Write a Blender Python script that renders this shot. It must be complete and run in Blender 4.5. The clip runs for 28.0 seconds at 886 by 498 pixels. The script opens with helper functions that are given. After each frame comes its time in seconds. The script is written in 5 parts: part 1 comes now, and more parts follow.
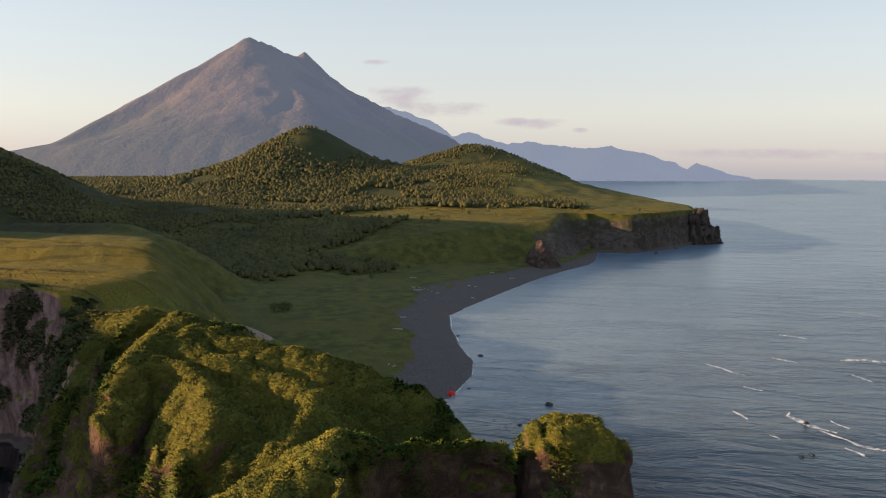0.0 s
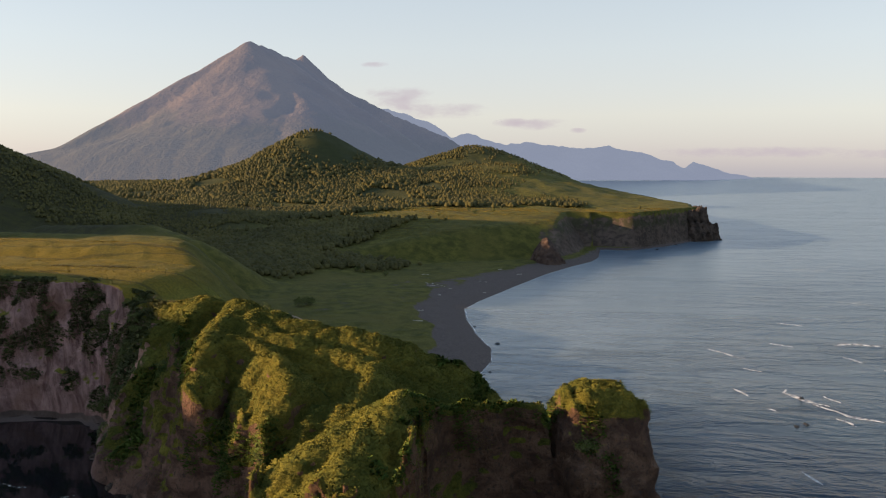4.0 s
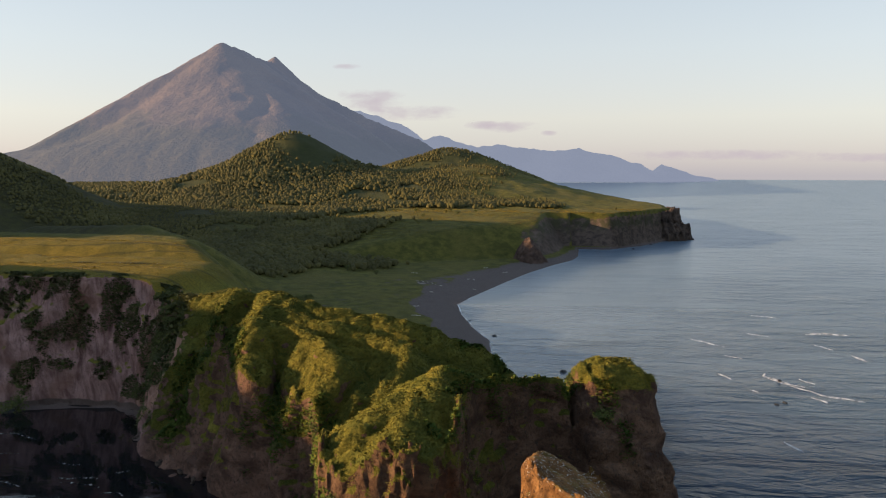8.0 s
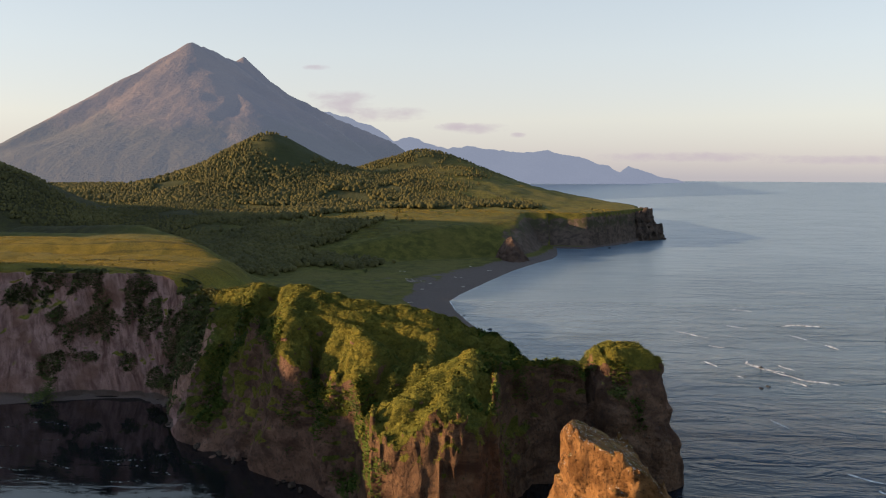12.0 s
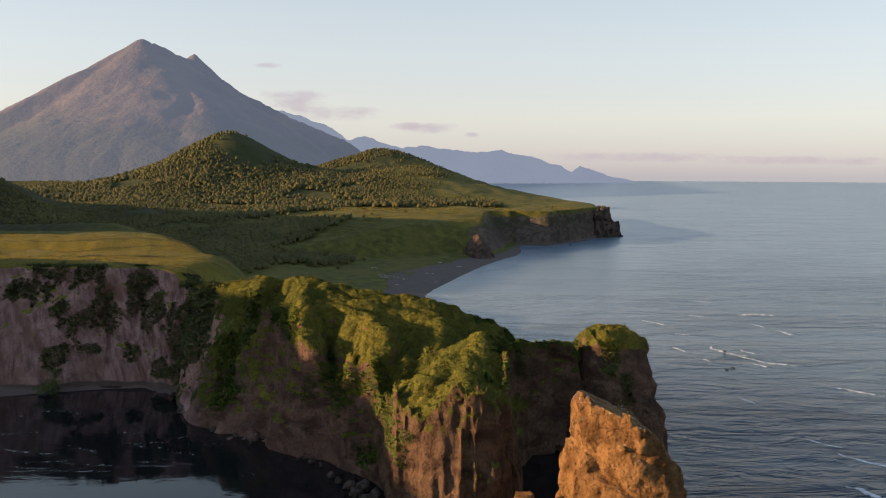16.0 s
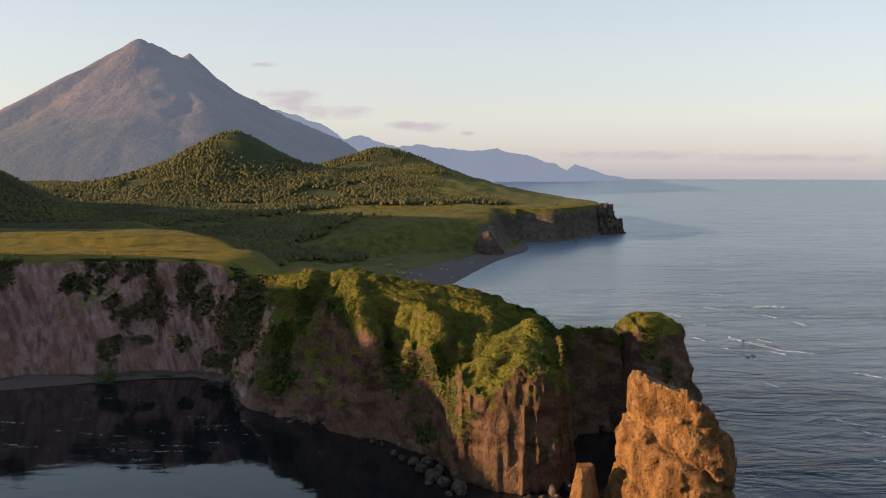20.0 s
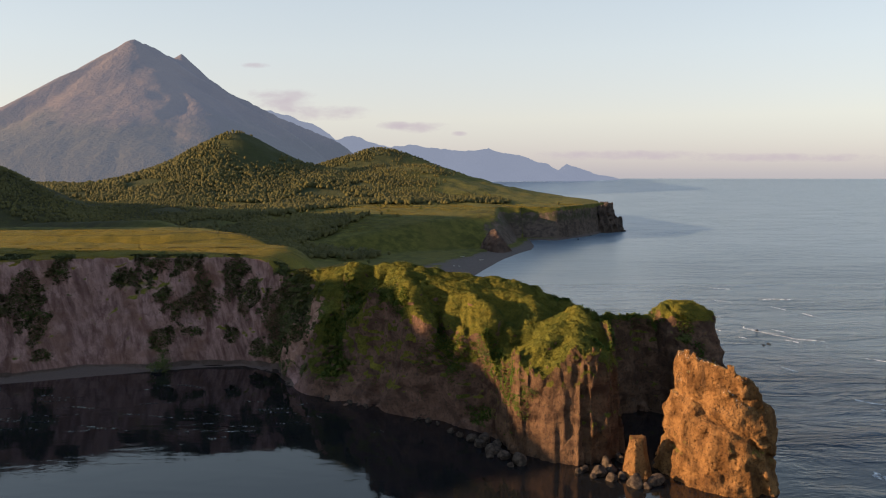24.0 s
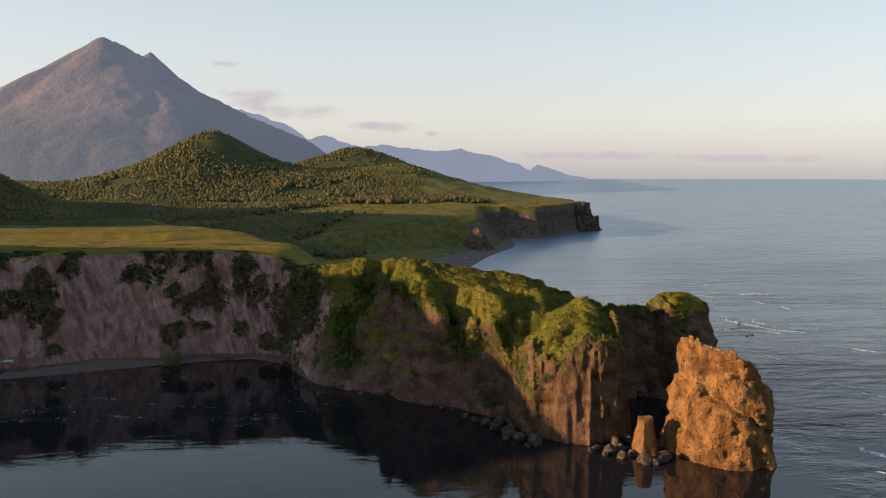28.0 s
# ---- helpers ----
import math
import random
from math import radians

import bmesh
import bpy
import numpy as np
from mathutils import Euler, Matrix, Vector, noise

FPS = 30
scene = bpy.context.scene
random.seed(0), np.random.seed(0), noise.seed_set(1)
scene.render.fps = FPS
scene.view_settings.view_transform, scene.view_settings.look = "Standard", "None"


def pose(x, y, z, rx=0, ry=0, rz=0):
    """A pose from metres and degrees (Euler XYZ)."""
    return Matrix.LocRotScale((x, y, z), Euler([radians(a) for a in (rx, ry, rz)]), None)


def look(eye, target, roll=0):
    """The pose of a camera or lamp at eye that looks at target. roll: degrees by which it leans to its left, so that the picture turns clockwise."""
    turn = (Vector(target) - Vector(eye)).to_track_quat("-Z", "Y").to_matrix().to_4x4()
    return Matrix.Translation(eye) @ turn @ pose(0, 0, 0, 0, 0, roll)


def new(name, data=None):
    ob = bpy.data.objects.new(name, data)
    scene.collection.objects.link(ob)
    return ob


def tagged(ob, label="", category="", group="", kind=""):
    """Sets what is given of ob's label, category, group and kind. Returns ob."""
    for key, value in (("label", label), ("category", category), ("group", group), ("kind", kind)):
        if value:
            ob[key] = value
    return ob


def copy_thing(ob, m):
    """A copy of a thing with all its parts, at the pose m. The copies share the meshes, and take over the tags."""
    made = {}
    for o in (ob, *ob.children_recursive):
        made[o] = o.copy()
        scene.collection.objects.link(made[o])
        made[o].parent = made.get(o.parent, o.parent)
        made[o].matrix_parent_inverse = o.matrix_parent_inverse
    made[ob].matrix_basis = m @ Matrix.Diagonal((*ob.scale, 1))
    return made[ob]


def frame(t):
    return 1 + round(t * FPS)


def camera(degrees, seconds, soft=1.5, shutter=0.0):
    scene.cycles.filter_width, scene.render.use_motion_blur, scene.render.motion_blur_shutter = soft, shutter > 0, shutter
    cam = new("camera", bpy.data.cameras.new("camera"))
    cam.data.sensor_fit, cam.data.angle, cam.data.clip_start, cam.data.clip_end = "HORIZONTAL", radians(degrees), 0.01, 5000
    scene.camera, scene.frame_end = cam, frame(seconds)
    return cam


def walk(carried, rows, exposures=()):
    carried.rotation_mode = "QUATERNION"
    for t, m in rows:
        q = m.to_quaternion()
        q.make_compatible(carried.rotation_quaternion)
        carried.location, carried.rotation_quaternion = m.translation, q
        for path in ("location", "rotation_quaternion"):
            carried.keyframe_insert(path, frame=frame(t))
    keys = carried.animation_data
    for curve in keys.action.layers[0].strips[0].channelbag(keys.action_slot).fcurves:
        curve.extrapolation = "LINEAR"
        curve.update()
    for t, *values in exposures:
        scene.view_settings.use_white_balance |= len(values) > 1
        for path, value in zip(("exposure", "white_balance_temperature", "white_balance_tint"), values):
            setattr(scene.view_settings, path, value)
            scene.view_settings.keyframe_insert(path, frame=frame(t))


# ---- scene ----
cam = camera(62.18, 28.0, soft=1.1)
PATH = [
    (0, (109.23, 131.68, 89.17), (95.09, 230.13, 78.70), 0.57),
    (0.5, (108.78, 128.13, 89.18), (94.60, 226.56, 78.65), 0.44),
    (1, (108.27, 124.62, 89.14), (94.08, 223.04, 78.62), 0.35),
    (1.5, (107.65, 121.21, 89.06), (93.41, 219.64, 78.59), 0.31),
    (2, (106.90, 117.94, 88.97), (92.68, 216.37, 78.52), 0.29),
    (2.5, (105.94, 114.76, 88.90), (91.68, 213.19, 78.52), 0.26),
    (3, (104.80, 111.62, 88.81), (90.53, 210.06, 78.52), 0.33),
    (3.5, (103.54, 108.47, 88.78), (89.29, 206.91, 78.48), 0.15),
    (5.5, (97.93, 95.68, 88.73), (85.77, 194.41, 78.51), 0.09),
    (6, (96.30, 92.62, 88.71), (84.66, 191.42, 78.58), 0.09),
    (6.5, (94.62, 89.71, 88.68), (83.50, 188.57, 78.53), 0.04),
    (7, (92.86, 86.97, 88.61), (82.13, 185.88, 78.49), 0.05),
    (7.5, (90.99, 84.42, 88.52), (80.82, 183.39, 78.46), 0.03),
    (8, (88.99, 82.02, 88.43), (79.17, 181.03, 78.41), 0.12),
    (8.5, (86.94, 79.76, 88.41), (77.13, 178.78, 78.40), 0.09),
    (9, (84.87, 77.54, 88.35), (75.11, 176.56, 78.34), 0.10),
    (9.5, (82.88, 75.34, 88.27), (73.13, 174.37, 78.26), 0.10),
    (10, (80.90, 73.12, 88.18), (71.30, 172.16, 78.23), 0.13),
    (10.5, (78.95, 70.77, 88.06), (69.36, 169.82, 78.11), 0.13),
    (11, (77.04, 68.23, 87.98), (67.62, 167.29, 78.10), 0.18),
    (11.5, (75.26, 65.55, 88.02), (67.29, 164.74, 78.15), 0.16),
    (12, (73.43, 62.80, 88.07), (68.00, 162.17, 78.24), 0.22),
    (12.5, (71.61, 60.09, 88.04), (67.70, 159.54, 78.27), 0.32),
    (14.5, (63.81, 50.03, 87.75), (63.79, 149.56, 78.03), 0.35),
    (15, (61.74, 47.77, 87.70), (62.55, 147.28, 77.87), 0.26),
    (15.5, (59.52, 45.71, 87.55), (60.50, 145.22, 77.71), 0.31),
    (16, (57.24, 43.84, 87.39), (58.30, 143.35, 77.52), 0.30),
    (16.5, (55.00, 42.11, 87.35), (56.11, 141.61, 77.42), 0.27),
    (17, (52.73, 40.41, 87.30), (53.89, 139.90, 77.31), 0.18),
    (17.5, (50.23, 38.64, 87.08), (51.44, 138.13, 77.08), 0.22),
    (18, (47.59, 36.87, 86.92), (48.84, 136.36, 76.96), 0.25),
    (18.5, (45.08, 35.02, 86.82), (46.38, 134.51, 76.85), 0.22),
    (19, (42.67, 33.11, 86.75), (44.62, 132.60, 76.77), 0.23),
    (19.5, (40.22, 31.19, 86.70), (42.21, 130.68, 76.72), 0.18),
    (20, (37.76, 29.24, 86.64), (39.77, 128.71, 76.61), 0.11),
    (20.5, (35.22, 27.27, 86.46), (37.32, 126.75, 76.44), 0.12),
    (21, (32.62, 25.24, 86.27), (35.12, 124.71, 76.28), 0.12),
    (21.5, (29.95, 23.16, 86.07), (33.01, 122.62, 76.06), 0.09),
    (23.5, (18.67, 14.70, 85.62), (22.17, 114.13, 75.62), -0.00),
    (24, (16.15, 12.66, 85.56), (19.62, 112.10, 75.57), -0.04),
    (24.5, (13.85, 10.75, 85.44), (17.30, 110.19, 75.49), -0.03),
    (25, (11.64, 8.99, 85.33), (15.10, 108.44, 75.41), -0.00),
    (25.5, (9.57, 7.27, 85.19), (13.18, 106.72, 75.31), 0.03),
    (26, (7.56, 5.64, 85.03), (11.77, 105.07, 75.21), 0.09),
    (26.5, (5.55, 4.11, 84.90), (10.11, 103.52, 75.09), 0.05),
    (27, (3.65, 2.63, 84.80), (8.25, 102.04, 74.97), 0.02),
    (27.5, (1.84, 1.24, 84.79), (7.62, 100.59, 74.93), 0.07),
    (28, (-0.04, -0.06, 85.03), (7.50, 99.15, 75.05), 0.07),
]
walk(cam, [(t, look(eye, target, roll)) for t, eye, target, roll in PATH],
     [(0, 1.22, 6400, 15), (28, 1.22, 6400, 15)])

# ---------------------------------------------------------------- light
SUN_AZ, SUN_EL = radians(-97), radians(13.5)   # from +y towards +x; low over the land to the west
world = bpy.data.worlds.new("world")
scene.world = world
world.use_nodes = True
wt = world.node_tree
sky = wt.nodes.new("ShaderNodeTexSky")
sky.sky_type, sky.sun_disc = "NISHITA", False
sky.sun_elevation, sky.sun_rotation = SUN_EL, SUN_AZ
sky.altitude, sky.air_density, sky.dust_density, sky.ozone_density = 0, 1.0, 1.0, 1.5
# sea haze: the air is milky, lilac at the horizon, cream above it, pale blue overhead
haze = wt.nodes.new("ShaderNodeValToRGB")
ways = wt.nodes.new("ShaderNodeTexCoord")
split = wt.nodes.new("ShaderNodeSeparateXYZ")
wt.links.new(ways.outputs["Generated"], split.inputs[0])
wt.links.new(split.outputs[2], haze.inputs[0])
ramp_ = haze.color_ramp
ramp_.elements[0].position, ramp_.elements[0].color = 0.0, (0.50, 0.48, 0.53, 1)
ramp_.elements[1].position, ramp_.elements[1].color = 1.0, (0.20, 0.34, 0.56, 1)
for at_, c_ in ((0.028, (0.57, 0.53, 0.55, 1)), (0.075, (0.71, 0.66, 0.58, 1)), (0.16, (0.68, 0.70, 0.645, 1)), (0.34, (0.53, 0.635, 0.66, 1))):
    ramp_.elements.new(at_).color = c_
lift = wt.nodes.new("ShaderNodeVectorMath")
lift.operation = "SCALE"
lift.inputs["Scale"].default_value = 2.75
wt.links.new(haze.outputs[0], lift.inputs[0])
blend = wt.nodes.new("ShaderNodeMix")
blend.data_type = "RGBA"
blend.inputs[0].default_value = 0.8
wt.links.new(sky.outputs[0], blend.inputs[6])
wt.links.new(lift.outputs[0], blend.inputs[7])
wt.links.new(blend.outputs[2], wt.nodes["Background"].inputs[0])
wt.nodes["Background"].inputs[1].default_value = 0.15
sun = new("sun", bpy.data.lights.new("sun", "SUN"))
sun.data.energy, sun.data.angle, sun.data.color = 5.0, radians(0.6), (1.0, 0.66, 0.34)
to_sun = Vector((math.sin(SUN_AZ) * math.cos(SUN_EL), math.cos(SUN_AZ) * math.cos(SUN_EL), math.sin(SUN_EL)))
sun.matrix_world = look(to_sun * 300, (0, 0, 0))


# ---------------------------------------------------------------- noise
def hashed(ix, iy, iz, seed):
    h = (ix.astype(np.int64) * 374761393 + iy.astype(np.int64) * 668265263 + iz.astype(np.int64) * 2147483647 + seed * 1274126177) & 0xFFFFFFFF
    h = ((h ^ (h >> 13)) * 1274126177) & 0xFFFFFFFF
    h = ((h ^ (h >> 16)) * 2246822519) & 0xFFFFFFFF
    return ((h ^ (h >> 15)) & 0xFFFF).astype(np.float32) / 65535.0


def vnoise(x, y, z=None, seed=0):
    """Smooth value noise, -1 to 1."""
    if z is None:
        z = np.zeros_like(x)
    i, j, k = np.floor(x), np.floor(y), np.floor(z)
    u, v, w = (x - i), (y - j), (z - k)
    u, v, w = u * u * (3 - 2 * u), v * v * (3 - 2 * v), w * w * (3 - 2 * w)
    flat = not np.any(w)
    def plane(kk):
        a = hashed(i, j, kk, seed) * (1 - u) + hashed(i + 1, j, kk, seed) * u
        b = hashed(i, j + 1, kk, seed) * (1 - u) + hashed(i + 1, j + 1, kk, seed) * u
        return a * (1 - v) + b * v
    return 2 * (plane(k) if flat else plane(k) * (1 - w) + plane(k + 1) * w) - 1


def fbm(x, y, z=None, octaves=4, seed=0, gain=0.5):
    total, amp = 0, 1.0
    for o in range(octaves):
        f = 2.03 ** o
        total = total + amp * vnoise(x * f + 17.3 * o, y * f + 9.1 * o, None if z is None else z * f, seed + o)
        amp *= gain
    return total


def billow(x, y, z, seed=0):
    """Rounded bulges between sharp creases, about -0.6 to 0.6."""
    return np.abs(vnoise(x, y, z, seed)) + 0.5 * np.abs(vnoise(x * 2.1 + 7, y * 2.1, z * 2.1, seed + 1)) - 0.6


def spread(h, n):
    """The highest neighbour within n cells of a plan."""
    for ax in (0, 1):
        p = np.pad(h, [(n, n) if i == ax else (0, 0) for i in (0, 1)], mode="edge")
        h = np.max([p[i:i + h.shape[0], :] if ax == 0 else p[:, i:i + h.shape[1]] for i in range(2 * n + 1)], 0)
    return h


def ramp(a, b, v):
    t = np.clip((v - a) / (b - a), 0, 1)
    return t * t * (3 - 2 * t)


# ---------------------------------------------------------------- plan of the land
COAST = [(-900, -700), (-420, -300), (-330, 60), (-290, 210), (-230, 292), (-162, 312), (-134, 321), (-101, 332), (-75, 339), (-63, 340), (-54, 333), (-46, 324),
         (-38, 311), (-31.5, 297), (-22, 289), (-12, 284.5), (4, 272.5), (14, 266), (23, 262), (31, 254.5), (38, 249), (43.5, 241),
         (45, 231.5), (50, 226.5), (58, 223), (66.5, 219.5), (75, 222), (80, 231), (82.5, 246), (84, 258), (89, 266), (98, 268), (110, 263), (124, 263), (131, 269), (134, 276), (131, 291), (120, 302), (105, 303), (90, 314), (80.5, 325), (64, 348), (57, 372),
         (64, 394), (72, 411), (78, 446), (76, 470), (64, 507), (55, 544), (50, 577), (58, 611), (80, 683), (105, 758), (127, 810), (148, 853), (158, 893),
         (165, 975), (197, 968), (228, 1005), (244, 1019), (268, 1060), (290, 1098), (312, 1120), (316, 1180), (300, 1300), (250, 1500), (190, 1900), (60, 2600), (-200, 4400)]
COAST += [(-4200, 4400), (-4200, -700)]


def inland(x, y):
    """Metres from the waterline, positive on land."""
    p = np.array(COAST, float)
    best, inside = np.full(x.shape, 1e9), np.zeros(x.shape, bool)
    for (ax, ay), (bx, by) in zip(p, np.roll(p, -1, 0)):
        dx, dy = bx - ax, by - ay
        t = np.clip(((x - ax) * dx + (y - ay) * dy) / (dx * dx + dy * dy), 0, 1)
        best = np.minimum(best, (x - ax - t * dx) ** 2 + (y - ay - t * dy) ** 2)
        cross = (ay > y) != (by > y)
        if dy:
            inside ^= cross & (x < dx * (y - ay) / dy + ax)
    d = np.sqrt(best)
    return np.where(inside, d, -d)


def line(x, y, pts, slope, top=0.0, power=1.0):
    """A ridge along a line of (x, y, z): falls off with slope beyond a rounded top of half-width top."""
    best = np.full(x.shape, -1e3)
    for (ax, ay, az), (bx, by, bz) in zip(pts, pts[1:]):
        dx, dy = bx - ax, by - ay
        t = np.clip(((x - ax) * dx + (y - ay) * dy) / (dx * dx + dy * dy), 0, 1)
        d = np.hypot(x - ax - t * dx, y - ay - t * dy)
        e = np.sqrt(d * d + top * top) - top
        best = np.maximum(best, az + t * (bz - az) - slope * e ** power)
    return best


def smax(a, b, k):
    h = np.clip(0.5 + 0.5 * (a - b) / k, 0, 1)
    return b * (1 - h) + a * h + k * h * (1 - h)


def smin(a, b, k):
    return -smax(-a, -b, k)


def hill(x, y, cx, cy, z, rx, ry, turn=0.0):
    c, s = math.cos(turn), math.sin(turn)
    u, v = ((x - cx) * c + (y - cy) * s) / rx, ((y - cy) * c - (x - cx) * s) / ry
    return z * np.exp(-np.sqrt(u * u + v * v + 0.06) ** 1.5 + 0.12)


CREST = [(-44, 352, 42), (-26, 345, 44), (-14, 340, 47), (-7, 332, 48.4), (2, 330, 49), (10, 318.5, 49.9), (18, 311, 48.8), (28, 308, 47), (54, 304, 44.6), (62, 306, 42), (74, 310.5, 36), (82, 313.5, 30.5)]
RIDGES = [
    ([(10, 312, 49), (11, 297, 47.2), (13.5, 285, 46.2), (15.5, 275, 39)], 1.15, 3.5),
    ([(13, 291, 46.4), (20, 291, 45.8), (28, 287.5, 45), (36, 279, 42.8), (42, 272, 41), (39, 267, 36)], 1.15, 3),
    ([(12, 305, 48), (28, 298, 45.4), (45, 294, 43.2), (56, 289, 41.2), (59.5, 281, 39.6), (57, 270, 36)], 1.1, 4),
    ([(-14, 337, 46.8), (-22, 329, 41.5), (-26, 323, 37), (-30, 312, 28)], 1.1, 4),
    ([(2, 329, 45), (0, 318, 40), (-3.5, 312, 38), (-8, 300, 30)], 1.1, 3),
    ([(9, 307, 48), (4, 297, 42.5), (2.5, 287, 35.5)], 1.15, 3),
    ([(57, 270, 34.5), (64, 263, 36), (72, 258, 40)], 1.1, 3),
    ([(72, 261, 40.5), (71.5, 252, 41.2), (68, 242, 38.8), (66, 231, 35.5)], 0.95, 6),
    ([(70, 250, 40.8), (58, 241, 37.2), (52, 241, 32), (46, 247, 23)], 1.0, 4),
    ([(72, 258, 40.5), (88, 268, 36.5), (99, 271, 36.2)], 0.85, 3.5),
    ([(2, 330, 47), (3, 348, 41.5), (4, 368, 36), (5, 388, 22)], 0.7, 5),
]
GULLIES = [(22, 290, 26, 262, 5.0, 3.4), (50, 280, 42, 252, 3.0, 2.2), (7, 296, 9, 270, 3.5, 3.0), (-9, 322, -16, 290, 3.0, 4.0), (-5, 336, -6, 314, 7.0, 3.2), (3, 330, -4, 304, 8.0, 3.6),
           (-27, 334, -36, 303, 4.0, 4.0), (77, 262, 85, 240, 9.0, 3.4), (33, 280, 30, 262, 2.0, 1.8), (104, 286, 107, 258, 11.0, 2.6), (93, 272, 95, 258, 4.0, 2.2), (61, 226, 60, 217, 2.0, 2.0)]



def height(x, y, s=None):
    """The ground's height; the sea is at 0."""
    if s is None:
        s = inland(x, y)
    broad = fbm(x / 90, y / 90, octaves=3, seed=5)
    # the valley floor behind the long beach
    t = 3.0 + 0.4 * broad + 22 * ramp(660, 940, y) * ramp(0, -130, x) + 0.09 * np.clip(-x - 60, 0, 260) * ramp(520, 900, y)
    # the grassy plateau over the near bay; its east bank falls to the valley
    ex = np.interp(y, [200, 330, 350, 396, 418, 440, 492, 540, 582, 646, 760], [-70, -62, -58, -53, -56, -70, -108, -125, -166, -182, -250])
    plat = 48.0 + 3.6 * ramp(446, 474, y) + 0.5 * broad + 0.7 * fbm(x / 42, y / 20, octaves=2, seed=71) * ramp(352, 372, y) - 0.5 * (x - ex - 6 + np.sqrt((x - ex - 6) ** 2 + 7 ** 2))
    plat = np.where(y > 520, plat - 0.10 * (y - 520), plat)
    # two shallow swales part it into terraces
    plat = plat - 5.0 * np.exp(-((y - 440 + 0.10 * (x + 100)) / 11) ** 2) * ramp(-260, -70, x)
    plat = plat - 6.5 * np.exp(-((y - 512 + 0.1 * (x + 120)) / 20) ** 2)
    t = smax(t, plat, 3)
    # the headland's crests, its shoulder and the ridges that run out from it
    t = smax(t, line(x, y, CREST, 0.9, 5), 2)
    for ridge, slope, top in RIDGES:
        t = smax(t, line(x, y, ridge, slope, top), 1.2)
    t = smax(t, line(x, y, [(114, 283, 39.4), (119, 284, 39.2)], 0.2, 3.5, 1.8), 1.5)
    # the bench over the far cliffs, its bank and its meadow
    foot_ = [(-62, 772), (-36, 784), (24, 806), (89, 826), (118, 862), (134, 900), (150, 990)]
    up_ = np.full(x.shape, 1e3)
    for (ax, ay), (bx, by) in zip(foot_, foot_[1:]):
        up_ = np.minimum(up_, (2.4 if ax > 80 else 1.0) * ((bx - ax) * (y - ay) - (by - ay) * (x - ax)) / math.hypot(bx - ax, by - ay))
    top_ = np.where(y < 970, 43 - 0.108 * (970 - y), 43) + 0.8 * broad - 0.10 * np.maximum(0, 20 - x) * ramp(900, 800, y)
    t = smax(t, np.where(y > 700, np.where(y < 990, smin(top_, 3 + 0.66 * up_, 4), top_), -20), 2)
    # hills
    t = smax(t, 139 - 0.545 * np.hypot(x + 535, (y - 830) * 0.8), 10)
    # unseen ridge added to the west, only to cast shade over the valley
    t = smax(t, line(x, y, [(-660, 520, 182), (-660, 690, 198), (-660, 800, 214)], 0.95, 20), 10)
    # unseen hill added west of the bay, profiled to shape the cliffs' shade
    t = smax(t, line(x, y, [(-345, 160, 84), (-345, 186, 104), (-345, 205, 111), (-345, 226, 117), (-345, 237, 125), (-345, 252, 128), (-345, 285, 121), (-345, 300, 116), (-345, 313, 117), (-350, 330, 117), (-420, 340, 120)], 0.75, 5), 5)
    t = smax(t, line(x, y, [(-330, 690, 43), (-205, 640, 48), (-162, 620, 39), (-118, 605, 8)], 0.75, 14), 5)
    back = ramp(1000, 1250, y)
    t = t + back * hill(x, y, -325, 1440, 104, 128, 170) + back * hill(x, y, 30, 1480, 52, 160, 210) + ramp(1400, 1700, y) * hill(x, y, -80, 2020, 100, 220, 200)
    t = t + 13 * back * ramp(250, -100, x)
    # cliffs and beach along the shore
    far = ramp(925, 965, y) * ramp(40, 100, x)
    strand = ramp(396, 412, y) * (1 - far)
    bay = ramp(-30, -48, x)
    wide = np.interp(y, [411, 450, 500, 560, 615, 677, 776, 890, 960], [26, 30, 24, 29, 36, 60, 36, 16, 5]) + 5 * fbm(x / 30, y / 30, octaves=2, seed=19)
    s0 = wide * strand + np.interp(x, [-160, -130, -100, -75, -60], [10, 13, 6, 2, 1.5]) * bay * (1 - strand) + 2 * far
    k = 2.3 + 1.0 * ramp(-34, -20, x) * ramp(330, 300, y) + 2.6 * ramp(36, 44, x) * ramp(300, 262, y) + 1.5 * ramp(40, 44, x) * ramp(250, 242, y) + 2.0 * ramp(62, 72, x) * ramp(298, 306, y) * ramp(350, 335, y) + (np.interp(x, [-230, -180, -120, -90, -60], [1.8, -0.35, -0.45, -0.1, 0.3]) + 0.4 * broad) * bay + 1.6 * far
    rough = (2.2 + 6 * far) * fbm(x / (17 + 14 * far), y / (17 + 14 * far), octaves=3, seed=9) * (1 - strand)
    foot = np.interp(s, [-40, 0, 8], [-9, 0, 0.9]) + 0.035 * np.clip(s - 8, 0, 40)
    up = np.maximum(0, s - s0 + rough * np.clip(s, 0, 4 + 6 * far) / (4 + 6 * far))
    u = 0.78 * x - 0.62 * y
    main = ramp(-40, -26, x) * ramp(44, 36, x) * (1 - strand) * (1 - far)
    for at_, broad_, deep in ((-203, 6.0, 4.0), (-146.0, 8.0, 2.5)):
        up = up - main * deep * np.exp(-((u + 0.06 * s + 1.5 * broad - at_) / broad_) ** 2) * ramp(2, 10, s)
    up = np.maximum(0, up)
    face = np.interp(x, [-40, -33, -26, -16, -8, 0, 6, 13, 18, 24, 30, 40], [1.3, 1.5, 1.9, 1.4, 1.7, 2.6, 3.6, 5.6, 5.8, 5.4, 4.6, 4.0])
    cliff = foot + (k + main * (face - k)) * up
